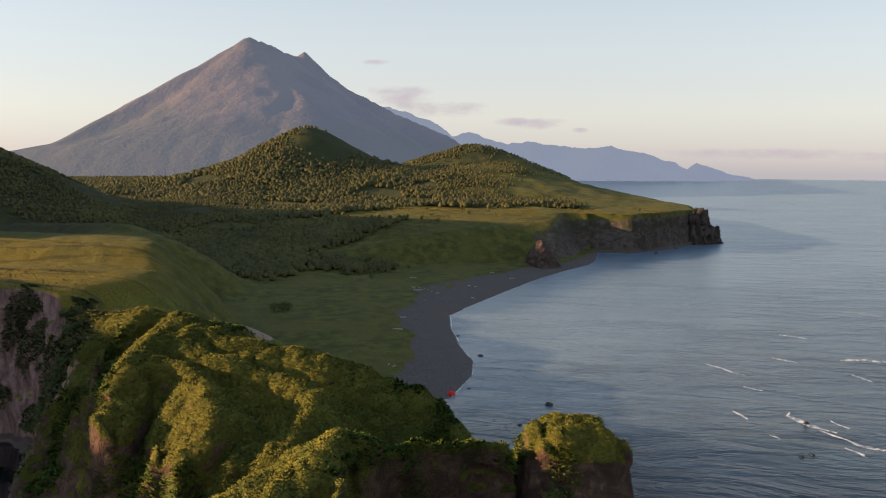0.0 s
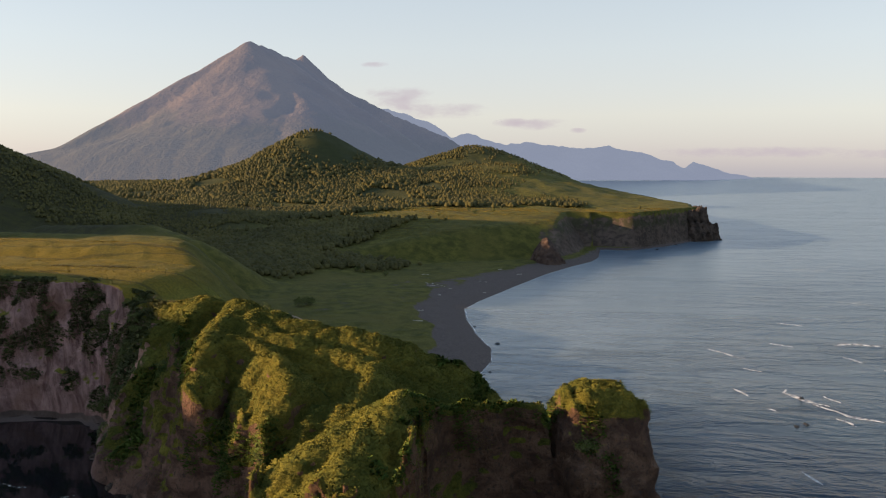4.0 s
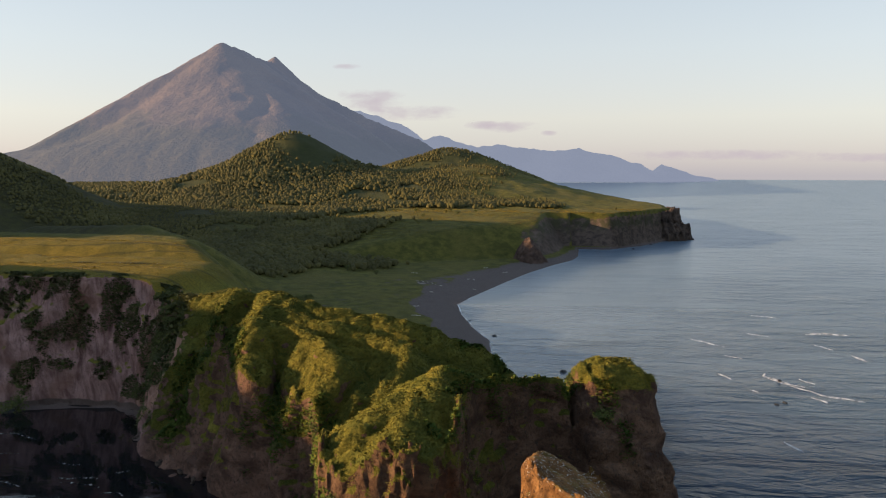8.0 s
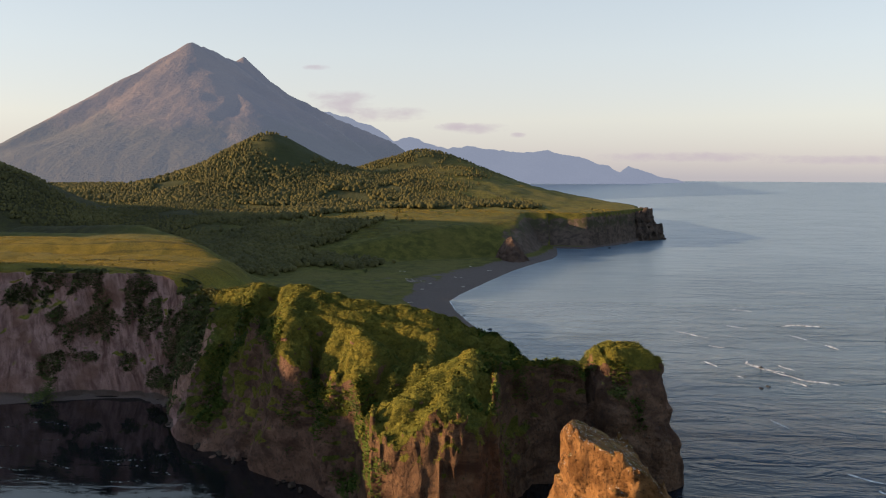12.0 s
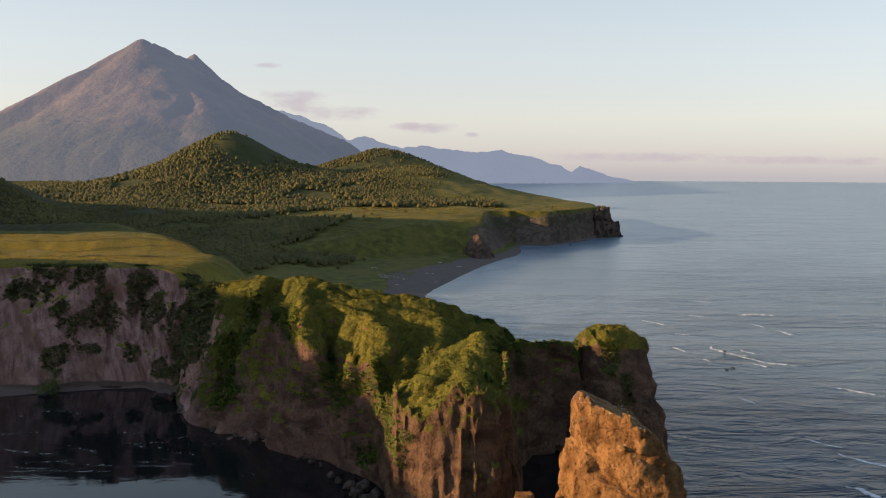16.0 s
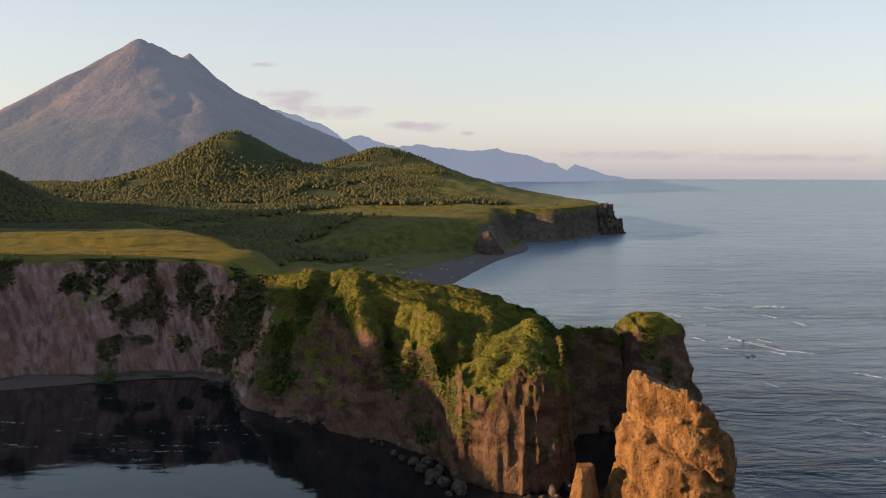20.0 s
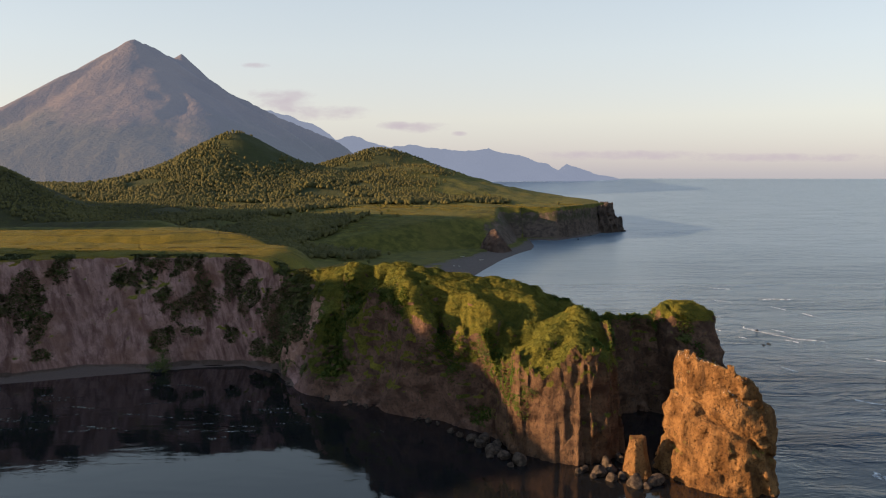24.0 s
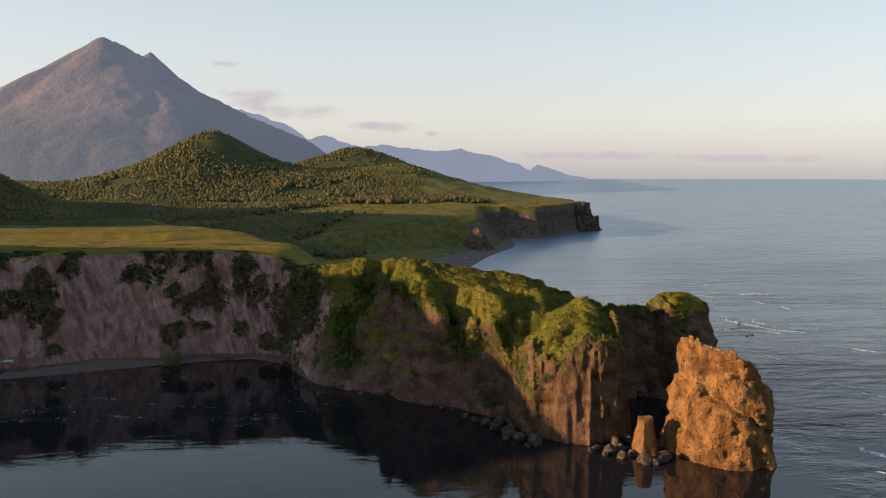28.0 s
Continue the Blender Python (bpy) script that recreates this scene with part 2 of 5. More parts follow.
    low = smin(t, cliff, 2.0 + 3.5 * ramp(38, 46, x) * ramp(302, 288, y))
    g = low
    if np.any((x > -45) & (x < 110) & (y < 350)):
        for ax, ay, bx, by, deep, w in GULLIES:
            dx, dy = bx - ax, by - ay
            q = np.clip(((x - ax) * dx + (y - ay) * dy) / (dx * dx + dy * dy), 0, 1)
            away = np.hypot(x - ax - q * dx + 1.3 * broad, y - ay - q * dy)
            g = g - deep * np.exp(-(away / w) ** 2) * ramp(0.0, 0.25, q) * ramp(1.0, 0.75, q) * ramp(0.5, 4, s) * ramp(2, 12, g)
    return g


# ---------------------------------------------------------------- building
def mesh_ob(name, verts, faces, material, smooth=True, normals=None):
    """A mesh object from arrays of places and of equal-sided faces."""
    me = bpy.data.meshes.new(name)
    verts, faces = np.asarray(verts, np.float32), np.asarray(faces, np.int32)
    n, k = len(faces), faces.shape[1]
    me.vertices.add(len(verts))
    me.vertices.foreach_set("co", verts.ravel())
    me.loops.add(n * k)
    me.loops.foreach_set("vertex_index", faces.ravel())
    me.polygons.add(n)
    me.polygons.foreach_set("loop_start", np.arange(0, n * k, k, dtype=np.int32))
    me.polygons.foreach_set("loop_total", np.full(n, k, np.int32))
    me.polygons.foreach_set("use_smooth", np.full(n, smooth))
    me.update(calc_edges=True)
    me.materials.append(material)
    if normals is not None:
        me.normals_split_custom_set_from_vertices(normals)
    return new(name, me)


def grid_faces(nu, nv, keep=None):
    i = np.arange(nu * nv).reshape(nu, nv)
    q = np.stack([i[:-1, :-1], i[1:, :-1], i[1:, 1:], i[:-1, 1:]], -1)
    return q[keep] if keep is not None else q.reshape(-1, 4)


def trimmed(verts, faces):
    used, back = np.unique(faces, return_inverse=True)
    return verts[used], back.reshape(faces.shape)


def skin(d, origin, step):
    """The surface d = 0 of a field on a grid (solid where d > 0), one vertex a cell."""
    s = d > 0
    nx, ny, nz = d.shape
    c = [(a, b, e) for a in (0, 1) for b in (0, 1) for e in (0, 1)]
    part_ = lambda f, o: f[o[0]:nx - 1 + o[0], o[1]:ny - 1 + o[1], o[2]:nz - 1 + o[2]]
    count = sum(part_(s, o).astype(np.int8) for o in c)
    cells = np.argwhere((count > 0) & (count < 8))
    index = np.full((nx - 1, ny - 1, nz - 1), -1, np.int32)
    index[tuple(cells.T)] = np.arange(len(cells))
    val = {o: d[cells[:, 0] + o[0], cells[:, 1] + o[1], cells[:, 2] + o[2]] for o in c}
    total, num = np.zeros((len(cells), 3)), np.zeros(len(cells))
    for o in c:
        for ax in range(3):
            if o[ax] == 0:
                p = tuple(1 if i == ax else o[i] for i in range(3))
                a, b = val[o], val[p]
                m = (a > 0) != (b > 0)
                t = np.where(m, a / np.where(m, a - b, 1), 0)
                at = np.tile(np.array(o, float), (len(cells), 1))
                at[:, ax] = t
                total += at * m[:, None]
                num += m
    verts = (cells + total / num[:, None]) * step + origin
    faces = []
    for ax in range(3):
        u, v = (ax + 1) % 3, (ax + 2) % 3
        lo = [slice(None)] * 3
        hi = [slice(None)] * 3
        lo[ax], hi[ax] = slice(0, -1), slice(1, None)
        a, b = s[tuple(lo)], s[tuple(hi)]
        e = np.argwhere(a != b)
        e = e[(e[:, u] > 0) & (e[:, v] > 0) & (e[:, u] < d.shape[u] - 1) & (e[:, v] < d.shape[v] - 1)]
        up = a[tuple(e.T)]
        du, dv = np.eye(3, dtype=int)[u], np.eye(3, dtype=int)[v]
        q = np.stack([index[tuple((e - i * du - j * dv).T)] for i, j in ((0, 0), (1, 0), (1, 1), (0, 1))], 1)
        faces.append(np.where(up[:, None], q, q[:, ::-1]))
    return verts, np.concatenate(faces)


def largest(v, f):
    """The one connected piece that holds most of the surface."""
    label = np.arange(len(v))
    while True:
        low = label[f].min(1)
        then = label.copy()
        for c in range(f.shape[1]):
            np.minimum.at(then, f[:, c], low)
        then = then[then]
        if np.array_equal(then, label):
            break
        label = then
    main = np.bincount(label).argmax()
    return trimmed(v, f[label[f[:, 0]] == main])


def material(name, rough=0.9, spec=0.3):
    m = bpy.data.materials.new(name)
    m.use_nodes = True
    t = m.node_tree
    b = t.nodes["Principled BSDF"]
    b.inputs["Roughness"].default_value = rough
    b.inputs["Specular IOR Level"].default_value = spec
    return m, t, b


class Nodes:
    """Short hand for node trees."""
    def __init__(self, tree):
        self.t = tree

    def put(self, socket, value):
        if isinstance(value, bpy.types.NodeSocket):
            self.t.links.new(value, socket)
        elif value is not None:
            socket.default_value = value

    def node(self, kind, out=0, **ins):
        n = self.t.nodes.new(kind)
        for key, value in ins.items():
            self.put(n.inputs[key.replace("_", " ")], value)
        return n.outputs[out]

    def at(self):
        return self.t.nodes.new("ShaderNodeNewGeometry").outputs["Position"]

    def normal(self):
        return self.t.nodes.new("ShaderNodeNewGeometry").outputs["Normal"]

    def scaled(self, vector, by):
        n = self.t.nodes.new("ShaderNodeVectorMath")
        n.operation = "MULTIPLY"
        self.put(n.inputs[0], vector)
        n.inputs[1].default_value = by
        return n.outputs[0]

    def noise(self, vector, scale, detail=4.0, rough=0.55, distort=0.0):
        n = self.t.nodes.new("ShaderNodeTexNoise")
        self.put(n.inputs["Vector"], vector)
        for key, value in (("Scale", scale), ("Detail", detail), ("Roughness", rough), ("Distortion", distort)):
            n.inputs[key].default_value = value
        return n.outputs["Fac"]

    def cells(self, vector, scale, feature="DISTANCE_TO_EDGE"):
        n = self.t.nodes.new("ShaderNodeTexVoronoi")
        n.feature = feature
        self.put(n.inputs["Vector"], vector)
        n.inputs["Scale"].default_value = scale
        return n.outputs["Distance"]

    def warped(self, vector, scale, by):
        """The place shifted by noise."""
        n = self.t.nodes.new("ShaderNodeTexNoise")
        self.put(n.inputs["Vector"], vector)
        n.inputs["Scale"].default_value = scale
        s = self.t.nodes.new("ShaderNodeVectorMath")
        s.operation = "MULTIPLY_ADD"
        self.put(s.inputs[0], n.outputs["Color"])
        s.inputs[1].default_value = (by, by, by)
        self.put(s.inputs[2], vector)
        return s.outputs[0]

    def math(self, op, a, b=0.0, clamp=False):
        n = self.t.nodes.new("ShaderNodeMath")
        n.operation, n.use_clamp = op, clamp
        self.put(n.inputs[0], a)
        self.put(n.inputs[1], b)
        return n.outputs[0]

    def range(self, v, a, b, c=0.0, d=1.0):
        n = self.t.nodes.new("ShaderNodeMapRange")
        n.interpolation_type = "SMOOTHSTEP"
        self.put(n.inputs["Value"], v)
        for key, value in (("From Min", a), ("From Max", b), ("To Min", c), ("To Max", d)):
            n.inputs[key].default_value = value
        return n.outputs[0]

    def mix(self, f, a, b):
        n = self.t.nodes.new("ShaderNodeMix")
        n.data_type = "RGBA"
        self.put(n.inputs[0], f)
        for s, v in ((n.inputs[6], a), (n.inputs[7], b)):
            self.put(s, (*v, 1) if isinstance(v, tuple) else v)
        return n.outputs[2]

    def parts(self, vector):
        n = self.t.nodes.new("ShaderNodeSeparateXYZ")
        self.put(n.inputs[0], vector)
        return n.outputs

    def bump(self, height_, strength, distance):
        n = self.t.nodes.new("ShaderNodeBump")
        n.inputs["Strength"].default_value, n.inputs["Distance"].default_value = strength, distance
        self.put(n.inputs["Height"], height_)
        return n.outputs[0]


# ---------------------------------------------------------------- materials
def land_material(name, near):
    """Grass on gentle ground, bare rock and earth where it is steep, grey shingle by the water."""
    m, t, b = material(name, 0.95, 0.12)
    n = Nodes(t)
    p, nz = n.at(), n.parts(n.normal())[2]
    x, y, z = n.parts(p)
    big, mid, fine = n.noise(p, 0.018), n.noise(p, 0.12), n.noise(p, 1.1, 5)
    grass = n.mix(n.range(mid, 0.35, 0.68), *(((0.055, 0.066, 0.012), (0.15, 0.14, 0.025)) if near else ((0.064, 0.062, 0.014), (0.128, 0.116, 0.024))))
    grass = n.mix(n.range(big, 0.42, 0.66, 0.0, 0.85), grass, (0.2, 0.165, 0.028) if near else (0.12, 0.102, 0.025))
    if not near:
        grass = n.mix(n.math("MULTIPLY", n.range(y, 1040, 1120, 0.0, 0.8), n.range(x, 40, -60)), grass, (0.034, 0.04, 0.018))
    if not near:   # dark scrub on the western hill
        scrub = n.math("MULTIPLY", n.math("MULTIPLY", n.range(x, -170, -260), n.range(y, 560, 640)), n.range(y, 1080, 1000))
        grass = n.mix(n.math("MULTIPLY", scrub, n.range(mid, 0.3, 0.6, 0.5, 0.95)), grass, (0.036, 0.033, 0.017))
    dry = n.math("MULTIPLY", n.math("MULTIPLY", n.range(z, 38, 44), n.range(y, 540, 500)), n.range(x, -20, -40))
    grass = n.mix(n.math("MULTIPLY", dry, n.range(n.noise(n.scaled(p, (0.01, 0.035, 0.0)), 1.0, 4), 0.3, 0.65, 0.25, 0.95)), grass, (0.16, 0.112, 0.012))
    dry = n.math("ADD", dry, n.math("MULTIPLY", n.math("MULTIPLY", n.range(z, 15, 21), n.range(z, 56, 50)), n.math("MULTIPLY", n.math("MULTIPLY", n.range(y, 800, 830), n.range(y, 1090, 1060)), n.range(nz, 0.9, 0.96))), True)
    track = n.math("ABSOLUTE", n.math("SUBTRACT", n.noise(n.scaled(p, (0.004, 0.028, 0.0)), 1.0, 1.5), 0.5))
    grass = n.mix(n.math("MULTIPLY", dry, n.range(track, 0.014, 0.006, 0.0, 0.65)), grass, (0.05, 0.042, 0.016))
    grass = n.mix(n.range(fine, 0.35, 0.75, 0.0, 0.6), grass, (0.02, 0.03, 0.008))
    strata = n.noise(n.scaled(p, (0.14, 0.14, 0.2)), 1.0, 6, 0.65, 0.6)
    rock = n.mix(n.range(strata, 0.35, 0.65), (0.088, 0.05, 0.037), (0.2, 0.117, 0.084))
    rock = n.mix(n.math("MULTIPLY", n.range(x, 34, 44), n.range(y, 300, 255)), rock, n.mix(n.range(strata, 0.35, 0.65), (0.07, 0.04, 0.026), (0.17, 0.1, 0.06)))
    rock = n.mix(n.range(fine, 0.52, 0.72, 0, 0.75), rock, (0.045, 0.036, 0.032))
    leaning = n.math("ADD", x, n.math("MULTIPLY", z, 0.3))
    both = t.nodes.new("ShaderNodeCombineXYZ")
    n.put(both.inputs[0], n.math("MULTIPLY", leaning, 0.30))
    n.put(both.inputs[1], n.math("MULTIPLY", y, 0.2))
    n.put(both.inputs[2], n.math("MULTIPLY", z, 0.07))
    streak = n.noise(both.outputs[0], 1.0, 6, 0.65, 0.3)
    earth = n.mix(n.range(streak, 0.34, 0.66), (0.17, 0.092, 0.08), (0.41, 0.25, 0.22))
    earth = n.mix(n.range(n.noise(p, 0.07, 3), 0.5, 0.66, 0, 0.7), earth, (0.21, 0.11, 0.08))
    earth = n.mix(n.range(fine, 0.58, 0.75, 0, 0.5), earth, (0.08, 0.056, 0.047))
    # soft pale earth west of the inner corner of the bay, rock east of it
    bare = n.mix(n.math("MULTIPLY", n.range(x, -22, -38), n.range(y, 480, 420)), rock, earth)
    # the orange earth slide at the inner corner of the bay
    off = n.math("ABSOLUTE", n.math("SUBTRACT", n.math("ADD", x, 48.5), n.math("MULTIPLY", z, 0.74)))
    off = n.math("ADD", off, n.math("MULTIPLY", n.math("SUBTRACT", mid, 0.5), 6.0))
    slide = n.math("MULTIPLY", n.range(off, 7.5, 5.0), n.math("MULTIPLY", n.range(z, 36, 32), n.range(y, 352, 346)))
    bare = n.mix(slide, bare, n.mix(n.range(streak, 0.35, 0.65), (0.25, 0.14, 0.105), (0.46, 0.275, 0.21)))
    slope = n.math("ADD", n.math("ADD", n.math("SUBTRACT", nz, n.math("MULTIPLY", slide, 0.6)), n.math("MULTIPLY", n.range(x, -30, -42, 0.0, -0.16), n.range(y, 420, 400))), n.math("MULTIPLY", n.math("SUBTRACT", mid, 0.5), n.range(x, -22, -38, 0.4, 0.3)))
    bonus = n.math("MULTIPLY", n.math("MULTIPLY", n.range(z, 14, 30, 0.0, 0.6), n.range(x, -38, -26)), n.range(y, 460, 420))
    slope = n.math("ADD", slope, n.math("MULTIPLY", bonus, n.range(nz, 0.12, 0.36)))
    slope = n.math("SUBTRACT", slope, n.math("MULTIPLY", n.range(z, 9, 4, 0.0, 1.0), n.range(y, 402, 388)))
    slope = n.math("SUBTRACT", slope, n.math("MULTIPLY", n.math("MULTIPLY", n.range(z, 35, 31, 0.0, 0.8), n.range(x, 102, 106)), n.range(y, 330, 310)))
    if not near:
        cape_ = n.math("MULTIPLY", n.math("MULTIPLY", n.range(x, 84, 100), n.range(y, 815, 840)), n.range(z, 42, 32))
        slope = n.math("SUBTRACT", slope, n.math("MULTIPLY", cape_, 0.4))
        bare = n.mix(cape_, bare, n.mix(n.range(strata, 0.35, 0.65), (0.055, 0.042, 0.034), (0.12, 0.088, 0.07)))
        bare = n.mix(n.math("MULTIPLY", cape_, n.math("MULTIPLY", n.range(z, 16, 30), n.range(mid, 0.42, 0.55, 0.0, 0.8))), bare, (0.05, 0.05, 0.024))
    col = n.mix(n.range(slope, 0.42, 0.56), bare, grass)
    shingle = n.mix(n.range(fine, 0.3, 0.7), (0.076, 0.06, 0.054), (0.13, 0.103, 0.092))
    shingle = n.mix(n.math("MULTIPLY", n.range(x, -22, -38), n.range(y, 430, 400)), shingle, n.mix(fine, (0.09, 0.064, 0.054), (0.15, 0.108, 0.09)))
    low = n.math("ADD", z, n.math("MULTIPLY", n.math("SUBTRACT", mid, 0.5), 1.2))
    low = n.math("ADD", low, n.math("MULTIPLY", n.math("MULTIPLY", n.range(x, -38, -26), n.range(y, 402, 388)), 8.0))
    col = n.mix(n.range(low, 1.9, 2.5), shingle, col)
    # a sandy slip in the bank behind the head
    slip = n.math("ADD", n.math("POWER", n.math("DIVIDE", n.math("SUBTRACT", x, 10.0), 5.0), 2.0), n.math("POWER", n.math("DIVIDE", n.math("SUBTRACT", y, 371.0), 8.0), 2.0))
    col = n.mix(n.range(n.math("ADD", slip, n.math("MULTIPLY", n.math("SUBTRACT", mid, 0.5), 1.5)), 1.05, 0.8), col, (0.3, 0.22, 0.16))
    n.put(b.inputs["Base Color"], col)
    joints = n.range(n.cells(n.warped(n.scaled(p, (1.0, 1.0, 0.55)), 0.35, 2.2), 0.34), 0.0, 0.07)
    relief = n.math("ADD", n.noise(p, 0.9 if near else 0.35, 8, 0.7), n.math("MULTIPLY", n.noise(n.scaled(p, (0.45, 0.45, 0.3)), 1.0, 7, 0.7), n.range(nz, 0.7, 0.4, 0.0, 1.2)))
    relief = n.math("ADD", relief, n.math("MULTIPLY", joints, n.range(nz, 0.7, 0.4, 0.0, 0.12)))
    relief = n.math("MULTIPLY", relief, n.range(nz, 0.8, 0.5, 0.3, 1.0))
    n.put(b.inputs["Normal"], n.bump(relief, 1.0, 1.6 if near else 1.8))
    return m


def plain(name, dark, light, scale=1.0, rough=0.9, spec=0.2, bump=0.3):
    m, t, b = material(name, rough, spec)
    n = Nodes(t)
    p = n.at()
    n.put(b.inputs["Base Color"], n.mix(n.range(n.noise(p, scale), 0.35, 0.65), dark, light))
    if bump:
        n.put(b.inputs["Normal"], n.bump(n.noise(p, scale * 3, 6), bump, 0.3 / scale))
    return m


def leaf_material(name, dark, light, scale=0.02, single=0.4):
    m, t, b = material(name, 0.85, 0.15)
    n = Nodes(t)
    isl = t.nodes.new("ShaderNodeNewGeometry").outputs["Random Per Island"]
    f = n.math("ADD", n.math("MULTIPLY", isl, single), n.math("MULTIPLY", n.noise(n.at(), scale), 1.05 - single))
    n.put(b.inputs["Base Color"], n.mix(n.range(f, 0.2, 0.85), dark, light))
    return m


def sea_material():
    m, t, b = material("sea_water", 0.035, 0.65)
    n = Nodes(t)
    p = n.at()
    x, y, z = n.parts(p)
    b.inputs["IOR"].default_value = 1.33
    b.inputs["Specular Tint"].default_value = (0.84, 0.95, 1.0, 1)
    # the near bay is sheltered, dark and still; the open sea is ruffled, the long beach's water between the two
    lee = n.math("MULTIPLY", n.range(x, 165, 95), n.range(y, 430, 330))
    edge = n.math("MULTIPLY", n.math("SUBTRACT", n.noise(n.scaled(p, (0.004, 0.006, 1.0)), 1.0, 4), 0.5), 220.0)
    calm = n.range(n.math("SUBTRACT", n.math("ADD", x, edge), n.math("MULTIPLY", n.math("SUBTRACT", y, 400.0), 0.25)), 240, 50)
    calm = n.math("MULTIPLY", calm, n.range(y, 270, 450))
    patch = n.noise(n.scaled(p, (0.006, 0.018, 1.0)), 1.0, 3)
    ruffle = n.noise(n.scaled(p, (0.022, 0.07, 1.0)), 1.0, 5, 0.6, 0.6)
    tint = n.mix(n.range(ruffle, 0.38, 0.62), (0.004, 0.013, 0.028), (0.014, 0.033, 0.056))
    # calm and far water painted paler, standing in for the sky it reflects
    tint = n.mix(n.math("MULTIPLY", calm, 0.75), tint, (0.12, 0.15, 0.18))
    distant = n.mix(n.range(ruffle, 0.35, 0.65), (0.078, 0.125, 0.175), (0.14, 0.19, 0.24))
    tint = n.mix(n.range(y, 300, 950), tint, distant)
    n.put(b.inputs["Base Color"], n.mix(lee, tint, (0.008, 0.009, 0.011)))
    w1 = n.noise(n.scaled(p, (0.22, 0.42, 0.3)), 1.0, 6, 0.6)
    w2 = n.noise(n.scaled(p, (0.05, 0.11, 0.05)), 1.0, 3, 0.5, 1.2)
    w3 = n.noise(n.scaled(p, (0.9, 1.5, 1.0)), 1.0, 3, 0.6)
    h = n.math("ADD", n.math("ADD", n.math("MULTIPLY", w1, 0.8), n.math("MULTIPLY", w2, 2.0)), n.math("MULTIPLY", w3, 0.16))
    amp = n.math("MULTIPLY", n.range(calm, 0.0, 1.0, 0.75, 0.2), n.range(patch, 0.35, 0.65, 0.5, 1.5))
    amp = n.math("MULTIPLY", amp, n.range(ruffle, 0.4, 0.62, 0.5, 1.3))
    amp = n.math("MULTIPLY", amp, n.range(lee, 0.3, 1.0, 1.0, 0.03))
    n.put(b.inputs["Roughness"], n.math("MULTIPLY", n.range(lee, 0.2, 0.9, 1.0, 0.12), n.range(y, 200, 700, 0.12, 0.3)))
    n.put(b.inputs["Specular IOR Level"], n.math("MULTIPLY", n.range(lee, 0.2, 1.0, 1.0, 2.0), n.range(y, 220, 560, 0.38, 0.98)))
    n.put(b.inputs["Normal"], n.bump(n.math("MULTIPLY", h, amp), 0.75, 1.0))
    return m


def stack_material():
    """Orange tuff, pitted, darker in streaks, whitened by sea birds on its ledges."""
    m, t, b = material("orange_stack_rock", 0.95, 0.1)
    n = Nodes(t)
    p, nz = n.at(), n.parts(n.normal())[2]
    z = n.parts(p)[2]
    col = n.mix(n.range(n.noise(p, 0.22, 5), 0.35, 0.65), (0.12, 0.058, 0.021), (0.27, 0.142, 0.056))
    col = n.mix(n.range(n.noise(n.scaled(p, (0.5, 0.5, 0.1)), 1.0, 5, 0.6), 0.5, 0.72, 0, 0.7), col, (0.07, 0.038, 0.02))
    col = n.mix(n.range(n.noise(p, 1.6, 5, 0.65), 0.54, 0.66, 0, 0.85), col, (0.045, 0.026, 0.015))
    joints = n.range(n.cells(n.warped(n.scaled(p, (1.0, 1.0, 0.6)), 0.35, 2.4), 0.3), 0.0, 0.06)
    col = n.mix(n.math("MULTIPLY", n.math("SUBTRACT", 1.0, joints), n.range(n.noise(p, 0.12, 3), 0.48, 0.62, 0.0, 0.6)), col, (0.06, 0.033, 0.017))
    white = n.math("MULTIPLY", n.range(n.noise(p, 1.5, 5, 0.75), 0.57, 0.62), n.math("MULTIPLY", n.range(nz, 0.25, 0.65), n.range(z, 21, 26)))
    col = n.mix(white, col, (0.55, 0.52, 0.48))
    moss = n.math("MULTIPLY", n.range(n.noise(p, 0.3, 4), 0.48, 0.6), n.math("MULTIPLY", n.range(nz, 0.4, 0.7), n.math("ADD", n.math("MULTIPLY", n.range(z, 6, 8), n.range(z, 14, 12)), n.range(z, 20, 26, 0.0, 0.45))))
    col = n.mix(n.math("MULTIPLY", moss, 0.85), col, (0.135, 0.115, 0.024))
    n.put(b.inputs["Base Color"], col)
    relief = n.math("ADD", n.noise(p, 0.6, 9, 0.75), n.math("MULTIPLY", n.noise(n.scaled(p, (1.6, 1.6, 0.5)), 1.0, 5, 0.6), 0.5))
    relief = n.math("SUBTRACT", relief, n.range(n.cells(p, 0.7, "F1"), 0.4, 0.15, 0, 0.35))
    n.put(b.inputs["Normal"], n.bump(relief, 1.0, 1.2))
    return m


GROUND_NEAR = land_material("headland_ground", True)
GROUND_FAR = land_material("valley_ground", False)
STACK = stack_material()
FOREST = leaf_material("forest_leaves", (0.044, 0.043, 0.016), (0.104, 0.091, 0.027), 0.02, 0.2)
VOLCANO, vt, vb = material("volcano_slope", 1.0, 0.05)
vn = Nodes(vt)
vp = vn.at()
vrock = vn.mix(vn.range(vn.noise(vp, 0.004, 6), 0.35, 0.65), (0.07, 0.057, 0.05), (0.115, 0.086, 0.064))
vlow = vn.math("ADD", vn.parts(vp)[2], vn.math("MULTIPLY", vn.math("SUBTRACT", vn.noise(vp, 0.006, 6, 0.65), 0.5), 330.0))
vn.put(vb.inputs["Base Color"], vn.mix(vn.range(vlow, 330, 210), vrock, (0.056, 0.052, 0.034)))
vn.put(vb.inputs["Normal"], vn.bump(vn.noise(vp, 0.02, 8, 0.65), 0.5, 40.0))
